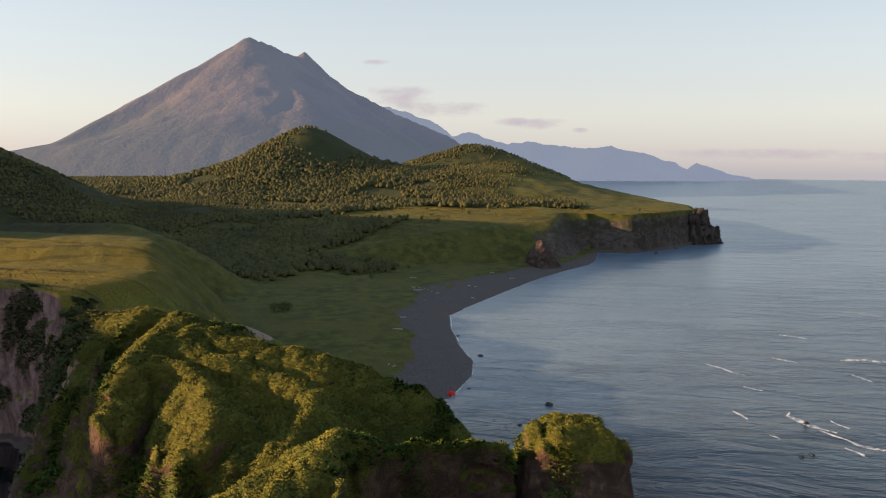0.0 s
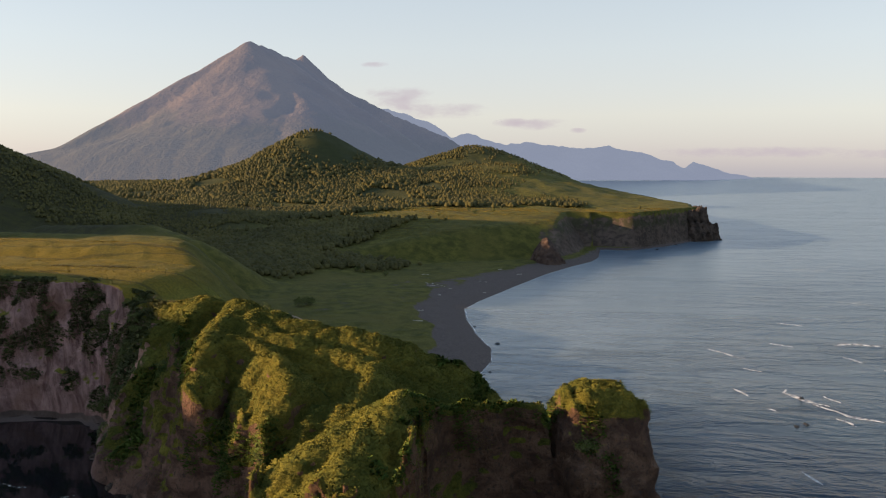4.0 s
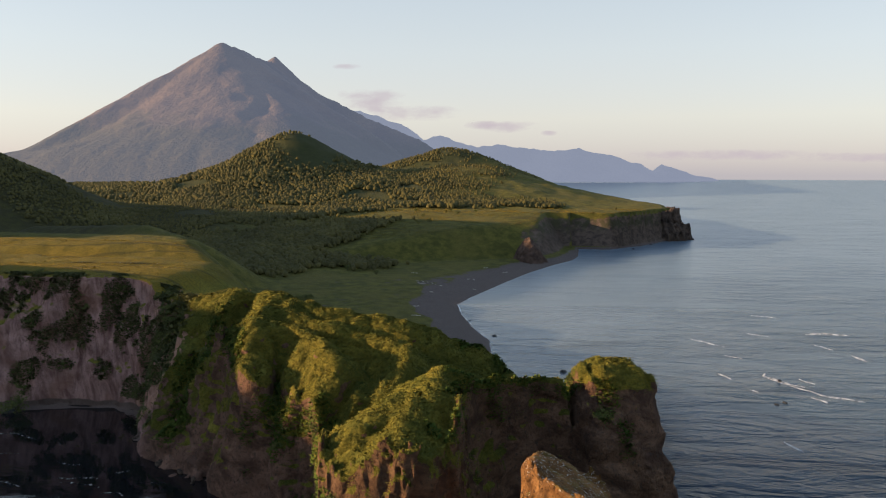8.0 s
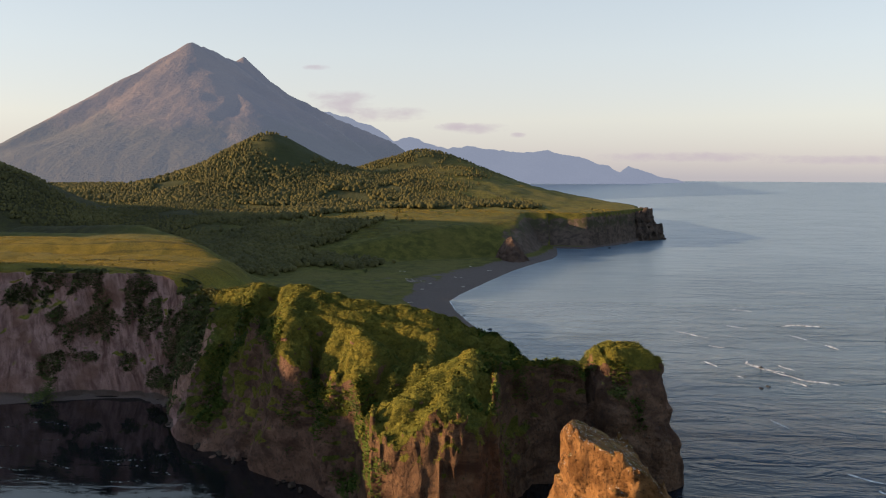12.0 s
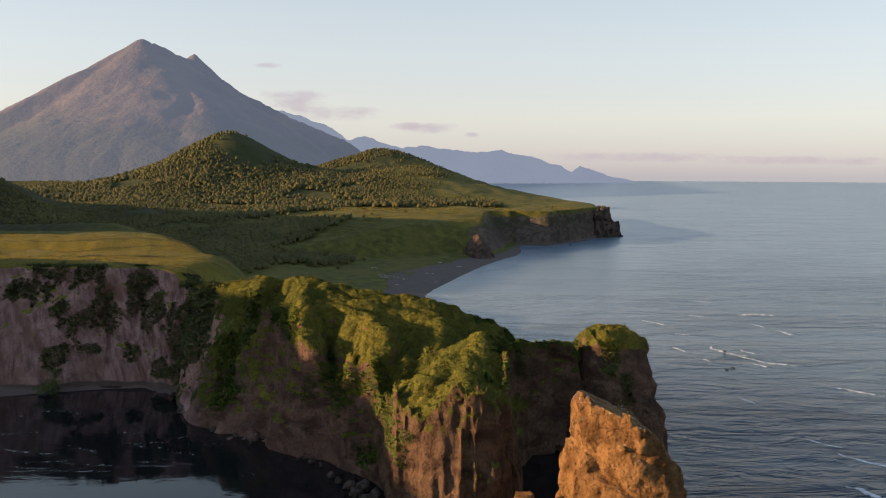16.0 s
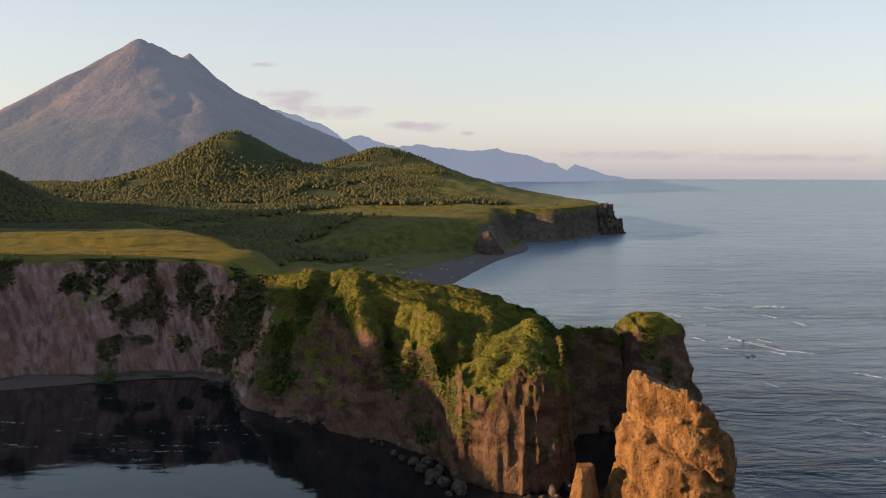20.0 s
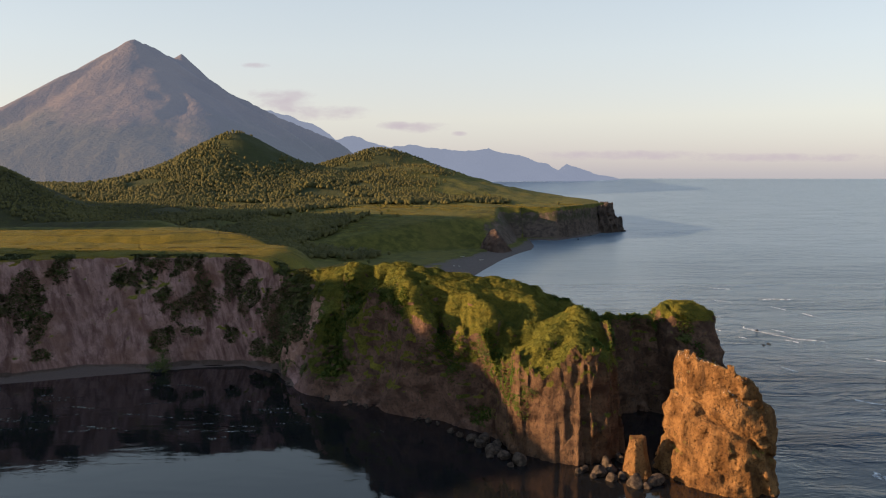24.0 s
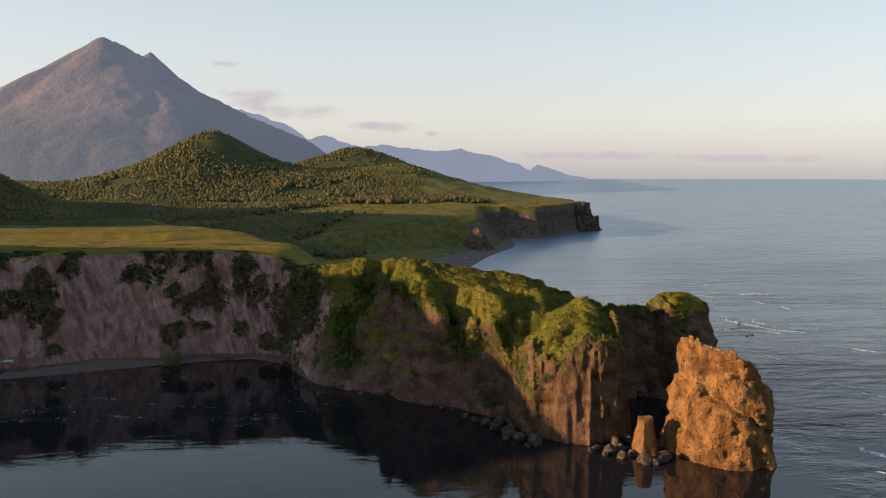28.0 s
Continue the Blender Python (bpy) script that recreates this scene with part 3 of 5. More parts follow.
# haze before the volcano, put in as a faint bluish glow of its slopes
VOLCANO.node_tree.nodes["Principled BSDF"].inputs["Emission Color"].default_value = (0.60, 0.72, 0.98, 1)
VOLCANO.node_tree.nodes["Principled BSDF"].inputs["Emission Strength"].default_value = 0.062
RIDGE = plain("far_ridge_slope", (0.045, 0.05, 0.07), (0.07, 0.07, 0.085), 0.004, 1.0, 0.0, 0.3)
RIDGE.node_tree.nodes["Principled BSDF"].inputs["Emission Color"].default_value = (0.66, 0.75, 0.93, 1)   # the backdrop's air light, haze put in as a glow of the slopes
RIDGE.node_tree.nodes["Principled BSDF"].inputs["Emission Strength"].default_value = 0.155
SEA = sea_material()


# ---------------------------------------------------------------- sea
def build_sea():
    """One sheet to the horizon; far out it is dished up a little, as the round earth's far horizon shows within five kilometres."""
    r = np.concatenate([np.linspace(0, 400, 90), np.geomspace(410, 4950, 130)])
    a = np.linspace(0, 2 * np.pi, 181)
    R, A = np.meshgrid(r, a, indexing="ij")
    z = 63.0 * np.clip((R - 1500) / 3400, 0, 1) ** 2
    v = np.stack([60 + R * np.sin(A), 60 + R * np.cos(A), z], -1).reshape(-1, 3)
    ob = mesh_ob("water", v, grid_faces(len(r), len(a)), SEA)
    return tagged(ob, "blue-grey sea, calm in the bay, ruffled outside", "sea", kind="structure")


build_sea()


# ---------------------------------------------------------------- headland and land
STEP = 0.58
BOX_LO, BOX_N = np.array([-186.0, 190.0, -4.0]), (561, 366, 104)


def build_headland():
    gx, gy, gz = (BOX_LO[i] + STEP * np.arange(BOX_N[i]) for i in range(3))
    X, Y = np.meshgrid(gx, gy, indexing="ij")
    H = height(X, Y)
    hx, hy = np.gradient(H, STEP)
    steep = np.minimum(np.hypot(hx, hy), 5.5)
    edge = np.minimum.reduce([ramp(0, 8, X - gx[0]), ramp(0, 10, gy[-1] - Y)])
    roof = spread(H, 3)
    d = ((H[:, :, None] - gz[None, None, :]) / np.sqrt(1 + steep[:, :, None] ** 2)).astype(np.float32)
    near = np.abs(d) < 3.6
    i, j, k = np.nonzero(near)
    x, y, z, st, ed, rf = gx[i], gy[j], gz[k], steep[i, j], edge[i, j], roof[i, j]
    rock = ramp(1.2, 2.3, st)
    soft = ramp(-36, -46, x) * ramp(400, 380, y)           # the pale earth cliff
    butt = ramp(38, 46, x) * ramp(264, 252, y)             # the orange buttress
    blocks = fbm(x / 10, y / 10, z / 11, 3, 21, 0.55)
    stones = 1.7 * billow(x / 5.2, y / 5.2, z / 6.5, 31) + 0.75 * billow(x / 2.2, y / 2.2, z / 1.9, 35)
    gully = -np.abs(fbm(x / 20, y / 20, z / 60, 3, 51)) * 3.0 + 0.8
    groove = -np.abs(fbm((x + 0.4 * y) / 6.5, (y - 0.4 * x) / 9, z / 48 + 0.3 * fbm(x / 9, y / 9, z / 9, 2, 59), 4, 57, 0.6)) * 6.0 + 1.7
    for px_, py_, r, deep in ((52.5, 225.5, 1.1, 1.3), (60.5, 221.5, 1.6, 2.2), (71, 220.5, 1.0, 1.3), (77.5, 226, 1.3, 1.8)):
        groove = groove - deep * np.exp(-((x - px_ + 0.06 * (z - 15) + 0.8 * blocks) ** 2 + (y - py_) ** 2 * 0.25) / r ** 2) * ramp(1, 6, z)
    rills = -2.9 * np.abs(fbm((x + 0.30 * z) / 11, y / 30, z / 75, 3, 63)) + 0.9 + 0.35 * fbm(x / 3, y / 3, z / 5, 2, 65)
    lumps = (0.7 * fbm(x / 9, y / 9, z / 9, 3, 41) + 1.15 * billow(x / 6, y / 6, z / 6, 43) + 0.65 * billow(x / 2.2, y / 2.2, z / 2.2, 45) - 0.5) * (0.06 + ramp(-60, -34, x) * ramp(378, 350, y))
    hard = rock * (1.5 * blocks * (1 - 0.6 * butt) + stones * (1 - 0.65 * butt) + gully * (1 - butt) + groove * butt)
    out = ed * ((1 - soft) * (hard + (1 - rock) * lumps) + soft * (rock * (rills + 0.8 * blocks + 0.6 * billow(x / 4, y / 5, z / 6, 67)) + (1 - rock) * lumps))
    d[near] = np.minimum(d[near] + np.minimum(out, 1.5), rf + 0.5 + 0.8 * np.clip(out, -1, 1) - z)
    v, f = largest(*skin(d, BOX_LO, STEP))
    ob = mesh_ob("ground", v, f, GROUND_NEAR)
    tagged(ob, "grassy headland with bare brown cliffs over the sea", "headland", kind="structure")
    return v, f


head_v, head_f = build_headland()


def build_land():
    """The rest of the land, finer towards the bay."""
    a = np.radians(np.linspace(-112, 30, 620))
    r = np.geomspace(150, 2700, 400)
    R, A = np.meshgrid(r, a, indexing="ij")
    X, Y = 70 + R * np.sin(A), 70 + R * np.cos(A)
    S = inland(X, Y)
    H = height(X, Y, S)
    H = H + ramp(600, 1400, R) * 2.0 * fbm(X / 30, Y / 30, octaves=3, seed=3) * ramp(0, 60, S) + 0.5 * fbm(X / 6, Y / 6, octaves=2, seed=13) * ramp(4, 30, S)
    v = np.stack([X, Y, H], -1).reshape(-1, 3)
    c = lambda g: (g[:-1, :-1] + g[1:, 1:]) / 2
    cx, cy, cs = c(X), c(Y), c(S)
    inbox = (cx > BOX_LO[0] + 2) & (cx < BOX_LO[0] + 322) & (cy > 192) & (cy < BOX_LO[1] + 365 * STEP - 2)
    v, f = trimmed(v, grid_faces(len(r), len(a), (~inbox & (cs > -25))))
    ob = mesh_ob("ground", v, f[:, ::-1], GROUND_FAR)
    return tagged(ob, "green valley floor, meadows and hills behind a dark shingle beach", "valley land", kind="structure")


build_land()


# ---------------------------------------------------------------- volcano and distance
def cone(x, y, cx, cy, top, radii, drops, ridges, seed):
    dx, dy = x - cx, y - cy
    r, a = np.hypot(dx, dy), np.arctan2(dy, dx)
    g = np.abs(fbm(np.cos(a) * ridges + 3, np.sin(a) * ridges + r / 900, octaves=5, seed=seed)) - 0.2
    return top - np.interp(r, radii, drops) - g * 13 * ramp(20, 250, r) * ramp(1500, 500, r) + 3 * fbm(x / 60, y / 60, octaves=4, seed=seed + 7) * ramp(1600, 300, r)


def build_volcano():
    x, y = np.linspace(-3600, 700, 400), np.linspace(1850, 4640, 260)
    X, Y = np.meshgrid(x, y, indexing="ij")
    z = cone(X, Y, -1082, 2974, 612, [0, 25, 132, 302, 472, 655, 845, 1200, 1700, 2300], [0, 10, 98, 238, 369, 427, 469, 505, 540, 570], 3.6, 61)
    rim = line(X, Y, [(-1082, 2974, 606), (-1082, 3133, 617), (-1140, 3450, 638), (-1224, 3897, 678), (-1405, 4450, 762)], 0.75, 4)
    rim = np.maximum(rim, line(X, Y, [(-1084, 2974, 604), (-1002, 2900, 524), (-880, 2790, 424), (-756, 2680, 352), (-690, 2560, 235)], 0.62, 8))
    rim = np.maximum(rim, line(X, Y, [(-1084, 2974, 604), (-1089, 2850, 476), (-1148, 2780, 424), (-1175, 2700, 345), (-1190, 2560, 235)], 0.6, 12))
    rim = np.maximum(rim, line(X, Y, [(-1405, 4450, 764), (-1356, 4450, 790), (-1288, 4445, 726), (-1217, 4440, 660), (-1065, 4420, 558), (-960, 4340, 510), (-771, 4300, 415), (-574, 4260, 332), (-347, 4200, 244), (-122, 4150, 153), (200, 4000, 60)], 0.95, 2))
    rim = rim - 7 * np.abs(fbm(X / 110, Y / 110, octaves=4, seed=77)) + 4
    crest_ = rim > z + 6
    z = smax(z, rim, 14) - 260 * ramp(2350, 1850, Y) - 260 * ramp(-500, 250, X)
    v = np.stack([X, Y, z], -1).reshape(-1, 3)
    f = grid_faces(len(x), len(y))
    on_ridge = (crest_[:-1, :-1] & crest_[1:, 1:]).ravel()
    ob = tagged(new("volcano"), "tall bare purple-brown volcano with gullied flanks", "volcano")
    for name, pick_, label in (("flank", ~on_ridge, "wide gullied slope, green towards its foot"), ("ridge", on_ridge, "bare craggy brown ridges below the summit")):
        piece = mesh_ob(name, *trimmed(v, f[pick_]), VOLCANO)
        piece.parent = ob
        tagged(piece, label)
    return ob


build_volcano()


def build_ridge(depth, base, xs, zs, seed, label):
    """A far mountain chain, as a real slope up to its jagged crest."""
    u, v = np.linspace(xs[0], xs[-1], 420), np.linspace(0, 1, 24)
    U, V = np.meshgrid(u, v, indexing="ij")
    crest = np.interp(U, xs, zs) + 9 * fbm(U / 60, U * 0 + seed, octaves=4, seed=seed) * ramp(0, 90, np.interp(U, xs, zs) - base)
    z = base - 12 + (crest - base + 12) * V ** 1.2 + 14 * V * (1 - V) * fbm(U / 70, V * 5, octaves=3, seed=seed + 1)
    w = np.stack([U, depth + 260 * (V - 1) + 0 * U, z], -1).reshape(-1, 3)
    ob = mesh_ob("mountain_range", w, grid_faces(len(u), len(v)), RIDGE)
    return tagged(ob, label, "mountains")


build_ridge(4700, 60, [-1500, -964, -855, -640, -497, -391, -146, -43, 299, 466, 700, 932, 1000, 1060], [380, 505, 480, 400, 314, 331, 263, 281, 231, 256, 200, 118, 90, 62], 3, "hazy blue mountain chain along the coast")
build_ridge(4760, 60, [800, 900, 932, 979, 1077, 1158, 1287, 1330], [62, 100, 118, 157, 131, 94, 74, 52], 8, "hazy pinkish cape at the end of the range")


# ---------------------------------------------------------------- sea stack
def inside(x, y, poly):
    p = np.array(poly, float)
    best, within = np.full(x.shape, 1e9), np.zeros(x.shape, bool)
    for (ax, ay), (bx, by) in zip(p, np.roll(p, -1, 0)):
        dx, dy = bx - ax, by - ay
        t = np.clip(((x - ax) * dx + (y - ay) * dy) / (dx * dx + dy * dy), 0, 1)
        best = np.minimum(best, np.hypot(x - ax - t * dx, y - ay - t * dy))
        if dy:
            within ^= ((ay > y) != (by > y)) & (x < dx * (y - ay) / dy + ax)
    return np.where(within, best, -best)


def carve(name, lo, hi, step, top, material_, seed, amp=1.0, cuts=()):
    """A rock from its height over the plan, roughened in all directions."""
    g = [np.arange(a, b, step) for a, b in zip(lo, hi)]
    X, Y = np.meshgrid(g[0], g[1], indexing="ij")
    H = top(X, Y)
    hx, hy = np.gradient(H, step)
    st = np.minimum(np.hypot(hx, hy), 5)
    d = (H[:, :, None] - g[2][None, None, :]) / np.sqrt(1 + st[:, :, None] ** 2)
    x, y, z = (a * np.ones(d.shape) for a in (X[:, :, None], Y[:, :, None], g[2][None, None, :]))
    d = d + amp * ((1 - 0.85 * ramp(2.5, 1.0, st)[:, :, None]) * (1.0 * fbm(x / 7, y / 7, z / 9, 4, seed, 0.6) - 2.6 * np.abs(fbm(x / 9 + z / 40, y / 9, z / 24, 3, seed + 5)) + 0.8))
    d = d + amp * (0.3 + 0.7 * ramp(0.8, 2.0, st)[:, :, None]) * (1.2 * billow(x / 4.5, y / 4.5, z / 5.5, seed + 11) + 0.5 * billow(x / 1.8, y / 1.8, z / 1.8, seed + 13))
    pits = fbm(x / 1.7, y / 1.7, z / 1.5, 2, seed + 9)
    d = d - amp * 1.5 * np.maximum(0, pits - 0.35)
    for x0, z0, slope, x1, deep, wide in cuts:           # slanting clefts: from (x0, z0) down to x1
        wave = z - z0 + slope * (x - x0) + 1.4 * fbm(x / 5, y / 5, z / 5, 2, seed + 21)
        d = d - deep * np.exp(-(wave / wide) ** 2) * ramp(0, 3, x - x0) * ramp(0, 4, x1 - x)
    flat = ramp(2.2, 0.8, st)[:, :, None]
    d = d - flat * amp * 0.5
    d = np.minimum(d, spread(H, 3)[:, :, None] + 0.35 + 0.5 * np.clip(fbm(x / 4, y / 4, z / 4, 2, seed + 3), -1, 1) - g[2][None, None, :])
    v, f = largest(*skin(d, np.array(lo, float), step))
    return mesh_ob(name, v, f, material_)


STACK_PLAN = [(85.5, 219), (88.5, 209), (94.5, 201.5), (102, 197.5), (110, 198), (116, 204), (117.5, 213), (112, 224), (101, 233), (91, 232)]


def stack_top(x, y):
    s = inside(x, y, STACK_PLAN)
    top = np.interp(x, [80, 84, 88, 93, 99, 107, 111, 115, 119], [29, 31, 34, 35.2, 32.8, 28.8, 22, 13.5, 7]) - 0.10 * (y - 222)
    return smin(top, 7.0 * s + 1.0, 2.5)


stack = carve("sea_stack", (78, 190, -3), (131, 238, 39), 0.5, stack_top, STACK, 91, 1.15, ((87, 27, 0.72, 112, 2.8, 1.0), (96, 30.5, 0.62, 110, 1.6, 0.8), (108, 9.0, 0.05, 121, 2.2, 0.9), (84, 14, 0.9, 98, 1.4, 1.1)))
tagged(stack, "tall orange-brown sea stack, pitted and cracked, pale with droppings on top", "sea stack")


def small_top(x, y):
    s = inside(x, y, [(74.5, 213), (77, 210.5), (81, 211), (83, 215), (80, 219), (76, 218)])
    return smin(11.2 - 0.05 * ((x - 79) ** 2 + (y - 214.5) ** 2), 6 * s + 1.5, 1.5)


small = carve("capped_rock", (71, 207, -2), (87, 223, 13), 0.35, small_top, STACK, 95, 0.25)
tagged(small, "low blunt brown rock with a grassy cap", "rock")


CAPE = plain("dark_cape_rock", (0.036, 0.028, 0.023), (0.085, 0.062, 0.05), 0.12, 0.95, 0.1, 0.8)


def cape_top(x, y):
    s = inside(x, y, [(272, 1100), (292, 1092), (318, 1104), (334, 1124), (332, 1150), (316, 1172), (276, 1170)])
    top = np.interp(x, [270, 284, 296, 303, 311, 316, 322, 330, 334], [38, 42, 41, 46, 44, 26, 23, 20, 8])
    return smin(top + 0 * y, 3.6 * s, 4)


cape = carve("cape_rock", (266, 1086, -4), (341, 1180, 52), 1.5, cape_top, CAPE, 97, 2.4)
tagged(cape, "dark craggy rock at the tip of the far cape", "rock")



def crop_top(x, y):
    s = inside(x, y, [(84, 838), (92, 815), (104, 806), (116, 812), (122, 832), (110, 850), (92, 852)])
    return smin(np.interp(x, [84, 94, 104, 114, 122], [12, 24, 25, 15, 8]) + 0.15 * (y - 825), 1.9 * s + 1, 4)


OUTCROP = plain("red_brown_outcrop", (0.05, 0.034, 0.028), (0.1, 0.068, 0.054), 0.15, 0.95, 0.1, 0.8)
crop_ = carve("outcrop", (80, 800, 0), (126, 856, 32), 1.1, crop_top, OUTCROP, 103, 1.6)
tagged(crop_, "red-brown crag at the foot of the far bank by the beach", "crag")


# ---------------------------------------------------------------- boulders
BOULDER = plain("wet_grey_boulder", (0.028, 0.022, 0.018), (0.085, 0.064, 0.05), 0.9, 0.95, 0.1, 0.8)
REEF = plain("black_reef_rock", (0.006, 0.006, 0.006), (0.016, 0.015, 0.014), 0.9, 0.5, 0.4, 0.6)


def rock_mesh(name, material_, seed):
    """A broken boulder of about one metre half-width."""
    bm = bmesh.new()
    bmesh.ops.create_icosphere(bm, subdivisions=3, radius=1)
    rnd = random.Random(seed)
    cuts = [(Vector((rnd.uniform(-1, 1), rnd.uniform(-1, 1), rnd.uniform(-0.6, 1))).normalized(), rnd.uniform(0.55, 0.85)) for _ in range(9)]
    for v in bm.verts:
        for n_, d_ in cuts:
            over = v.co.dot(n_) - d_
            if over > 0:
                v.co -= n_ * over
        v.co += v.co.normalized() * 0.13 * noise.fractal(v.co * 2.2 + Vector((seed, 0, 0)), 0.6, 2.0, 4)
    me = bpy.data.meshes.new(name)
    bm.to_mesh(me)
    bm.free()
    for poly in me.polygons:
        poly.use_smooth = True
    me.materials.append(material_)
    return me


def strew(name, meshes, places, label, category, group, rnd):
    for x, y, z, r in places:
        ob = new(name, rnd.choice(meshes))
        ob.matrix_basis = Matrix.LocRotScale((x, y, z), Euler((rnd.uniform(-0.3, 0.3), rnd.uniform(-0.3, 0.3), rnd.uniform(0, 6.3))), (r * rnd.uniform(0.9, 1.3), r * rnd.uniform(0.8, 1.1), r * rnd.uniform(0.65, 0.95)))
        tagged(ob, label, category, group)


rnd = random.Random(4)
boulders = [rock_mesh("boulder", BOULDER, i) for i in range(6)]
reef = [rock_mesh("reef_rock", REEF, 20 + i) for i in range(4)]
spots = []
# the heap under the buttress and before the cleft
for x, y, r in ((46.0, 223.5, 2.6), (42, 228, 2.4), (39.5, 233, 2.7), (36, 238, 2.2), (33.5, 243, 2.0), (38, 228.5, 1.4), (30, 247, 1.5), (41, 237, 2.2), (37.5, 242.5, 2.4), (27, 251, 1.3), (43.5, 221.5, 1.2), (64, 217, 1.6), (68, 214.5, 2.6), (72, 216.5, 1.8),
                (70.5, 210.5, 2.0), (76, 206.5, 2.9), (82, 208, 2.6), (72, 221, 2.2), (77, 224, 1.9), (66, 212.5, 1.2), (62.5, 216, 1.1), (79, 205, 1.4), (74, 212, 1.5)):
    spots.append((x, y, r * 0.35, r))
for i in range(30):
    x = rnd.uniform(-38, 30)
    y = float(np.interp(x, [-35, -20, -8, 3, 13, 27], [310, 292, 283, 274, 266, 259])) - rnd.uniform(-1.0, 2.2)
    r = rnd.choice((0.5, 0.7, 0.9, 1.3)) * (1.25 if x < -14 or x > 18 else 0.7)
    spots.append((x, y, 0.25, r))
strew("boulder", boulders, spots, "grey-brown boulder fallen at the foot of the cliff", "boulder", "boulders along the shore", rnd)
spots = [(x, y, -0.25, r * 0.6) for x, y, r in ((61.6, 523, 2.2), (78, 482, 3.0), (78.3, 426.6, 2.0), (76, 423, 1.0), (96, 422.7, 1.2), (110.8, 410.6, 3.0), (100.9, 386, 1.6), (103, 419, 0.9), (203, 405, 2.4),
                                          (194.5, 374, 2.0), (190.5, 371, 2.0), (69, 509, 0.8), (74, 498, 0.9), (76, 478, 0.8), (230, 980, 3), (262, 1042, 4))]
strew("reef_rock", reef, spots, "low black rock awash in the sea", "rock", "rocks awash", rnd)


# ---------------------------------------------------------------- plants
def scatter_quads(places, normals, count, size, tall, rng, flat=0.35):
    """Leafy tufts: count bent blades round each place."""
    n = len(places)
    p = np.repeat(places, count, 0)
    up = np.repeat(normals * flat + np.array([0, 0, 1 - flat]), count, 0)
    m = len(p)
    a = rng.uniform(0, 2 * np.pi, m)
    side = np.stack([np.cos(a), np.sin(a), np.zeros(m)], -1)
    out = np.stack([-np.sin(a), np.cos(a), np.zeros(m)], -1)
    k = np.repeat(rng.uniform(0.6, 1.4, n), count)
    w = (size * k * rng.uniform(0.6, 1.2, m))[:, None]
    h = (tall * k * rng.uniform(0.6, 1.3, m))[:, None]
    base = p + out * w * rng.uniform(-0.7, 0.7, (m, 1)) - up * 0.12 * h
    lean = out * h * rng.uniform(0.1, 0.9, (m, 1))
    v = np.stack([base - side * w * 0.5, base + side * w * 0.5, base + side * w * 0.2 + up * h * 0.8 + lean, base - side * w * 0.28 + up * h + lean * 0.8], 1)
    i = np.arange(m)[:, None] * 4
    soft_ = up * 0.6 + np.array([-0.34, -0.2, 0.1]) + rng.normal(0, 0.16, (m, 3))     # normals bent to the sun so flat grass catches it, each its own way
    soft_ /= np.linalg.norm(soft_, axis=1)[:, None]
    return v.reshape(-1, 3), i + np.arange(4), np.repeat(soft_, 4, 0)


TUFT = leaf_material("bamboo_grass_leaves", (0.042, 0.064, 0.012), (0.2, 0.172, 0.026), 0.2, 0.12)
rng = np.random.default_rng(7)
tri = head_v[head_f]
face_c = tri.mean(1)
face_n = np.cross(tri[:, 2] - tri[:, 0], tri[:, 3] - tri[:, 1])
face_a = np.linalg.norm(face_n, axis=1) / 2
face_n = face_n / np.maximum(face_a * 2, 1e-6)[:, None]
del tri


def build_tufts():
    c = face_c
    veg = face_n[:, 2] + 0.35 * fbm(c[:, 0] / 8, c[:, 1] / 8, c[:, 2] / 8, 2, 83) + 0.5 * ramp(18, 32, c[:, 2]) - 0.2 * ramp(22, 10, c[:, 2])
    veg = veg + 0.35 * ramp(74, 79, c[:, 0]) * ramp(292, 286, c[:, 1]) * ramp(30, 35, c[:, 2])
    veg = veg - 0.7 * ramp(35, 31, c[:, 2]) * ramp(102, 106, c[:, 0])
    slide = ramp(4.5, 6.5, np.abs(c[:, 0] + 48.5 - 0.74 * c[:, 2]) + 2 * fbm(c[:, 0] / 8, c[:, 1] / 8, c[:, 2] / 8, 2, 85))
    w = face_a * ramp(0.38, 0.55, veg) * ramp(0.08, 0.26, face_n[:, 2]) * np.where(c[:, 2] < 34, slide, 1) * (c[:, 2] > 5) * ramp(-56, -34, c[:, 0]) * ramp(376, 345, c[:, 1])
    pick = rng.choice(len(c), 470000, p=w / w.sum())
    v, f, lie = scatter_quads(c[pick] + rng.uniform(-0.4, 0.4, (len(pick), 3)) * [1, 1, 0], face_n[pick], 1, 0.29, 0.22, rng, 0.9)
    ob = mesh_ob("grass_tufts", v, f, TUFT, True, lie)
    return tagged(ob, "thick golden-green dwarf bamboo and tall grass on the headland", "grass", kind="stuff")


build_tufts()

# overgrown patches on the steep faces: (x, z, half-width, half-height)
DARK_PATCHES = [(-40, 28, 9.3, 17), (-48.5, 16.5, 5, 9.5), (-69, 41, 4.5, 9), (-62, 29, 4, 9), (-83, 29.5, 6, 8), (-92.5, 26, 8.5, 4), (-100.5, 31, 5, 3.5), (-106, 43, 11, 6.5), (-120.5, 39, 8.5, 4), (-147, 42.5, 4, 6),
                (-156, 31, 6.5, 9), (-150, 21, 3.2, 6), (-148, 8, 3.2, 2.4), (-101, 9, 3.5, 4.5), (-87, 14.5, 5, 3.5), (-98.5, 14, 5, 2.4), (-171, 47, 6, 4), (-55.5, 8.5, 4, 3), (-93, 46, 7, 4), (-170, 28, 7, 5), (-69, 13, 2.7, 3)]
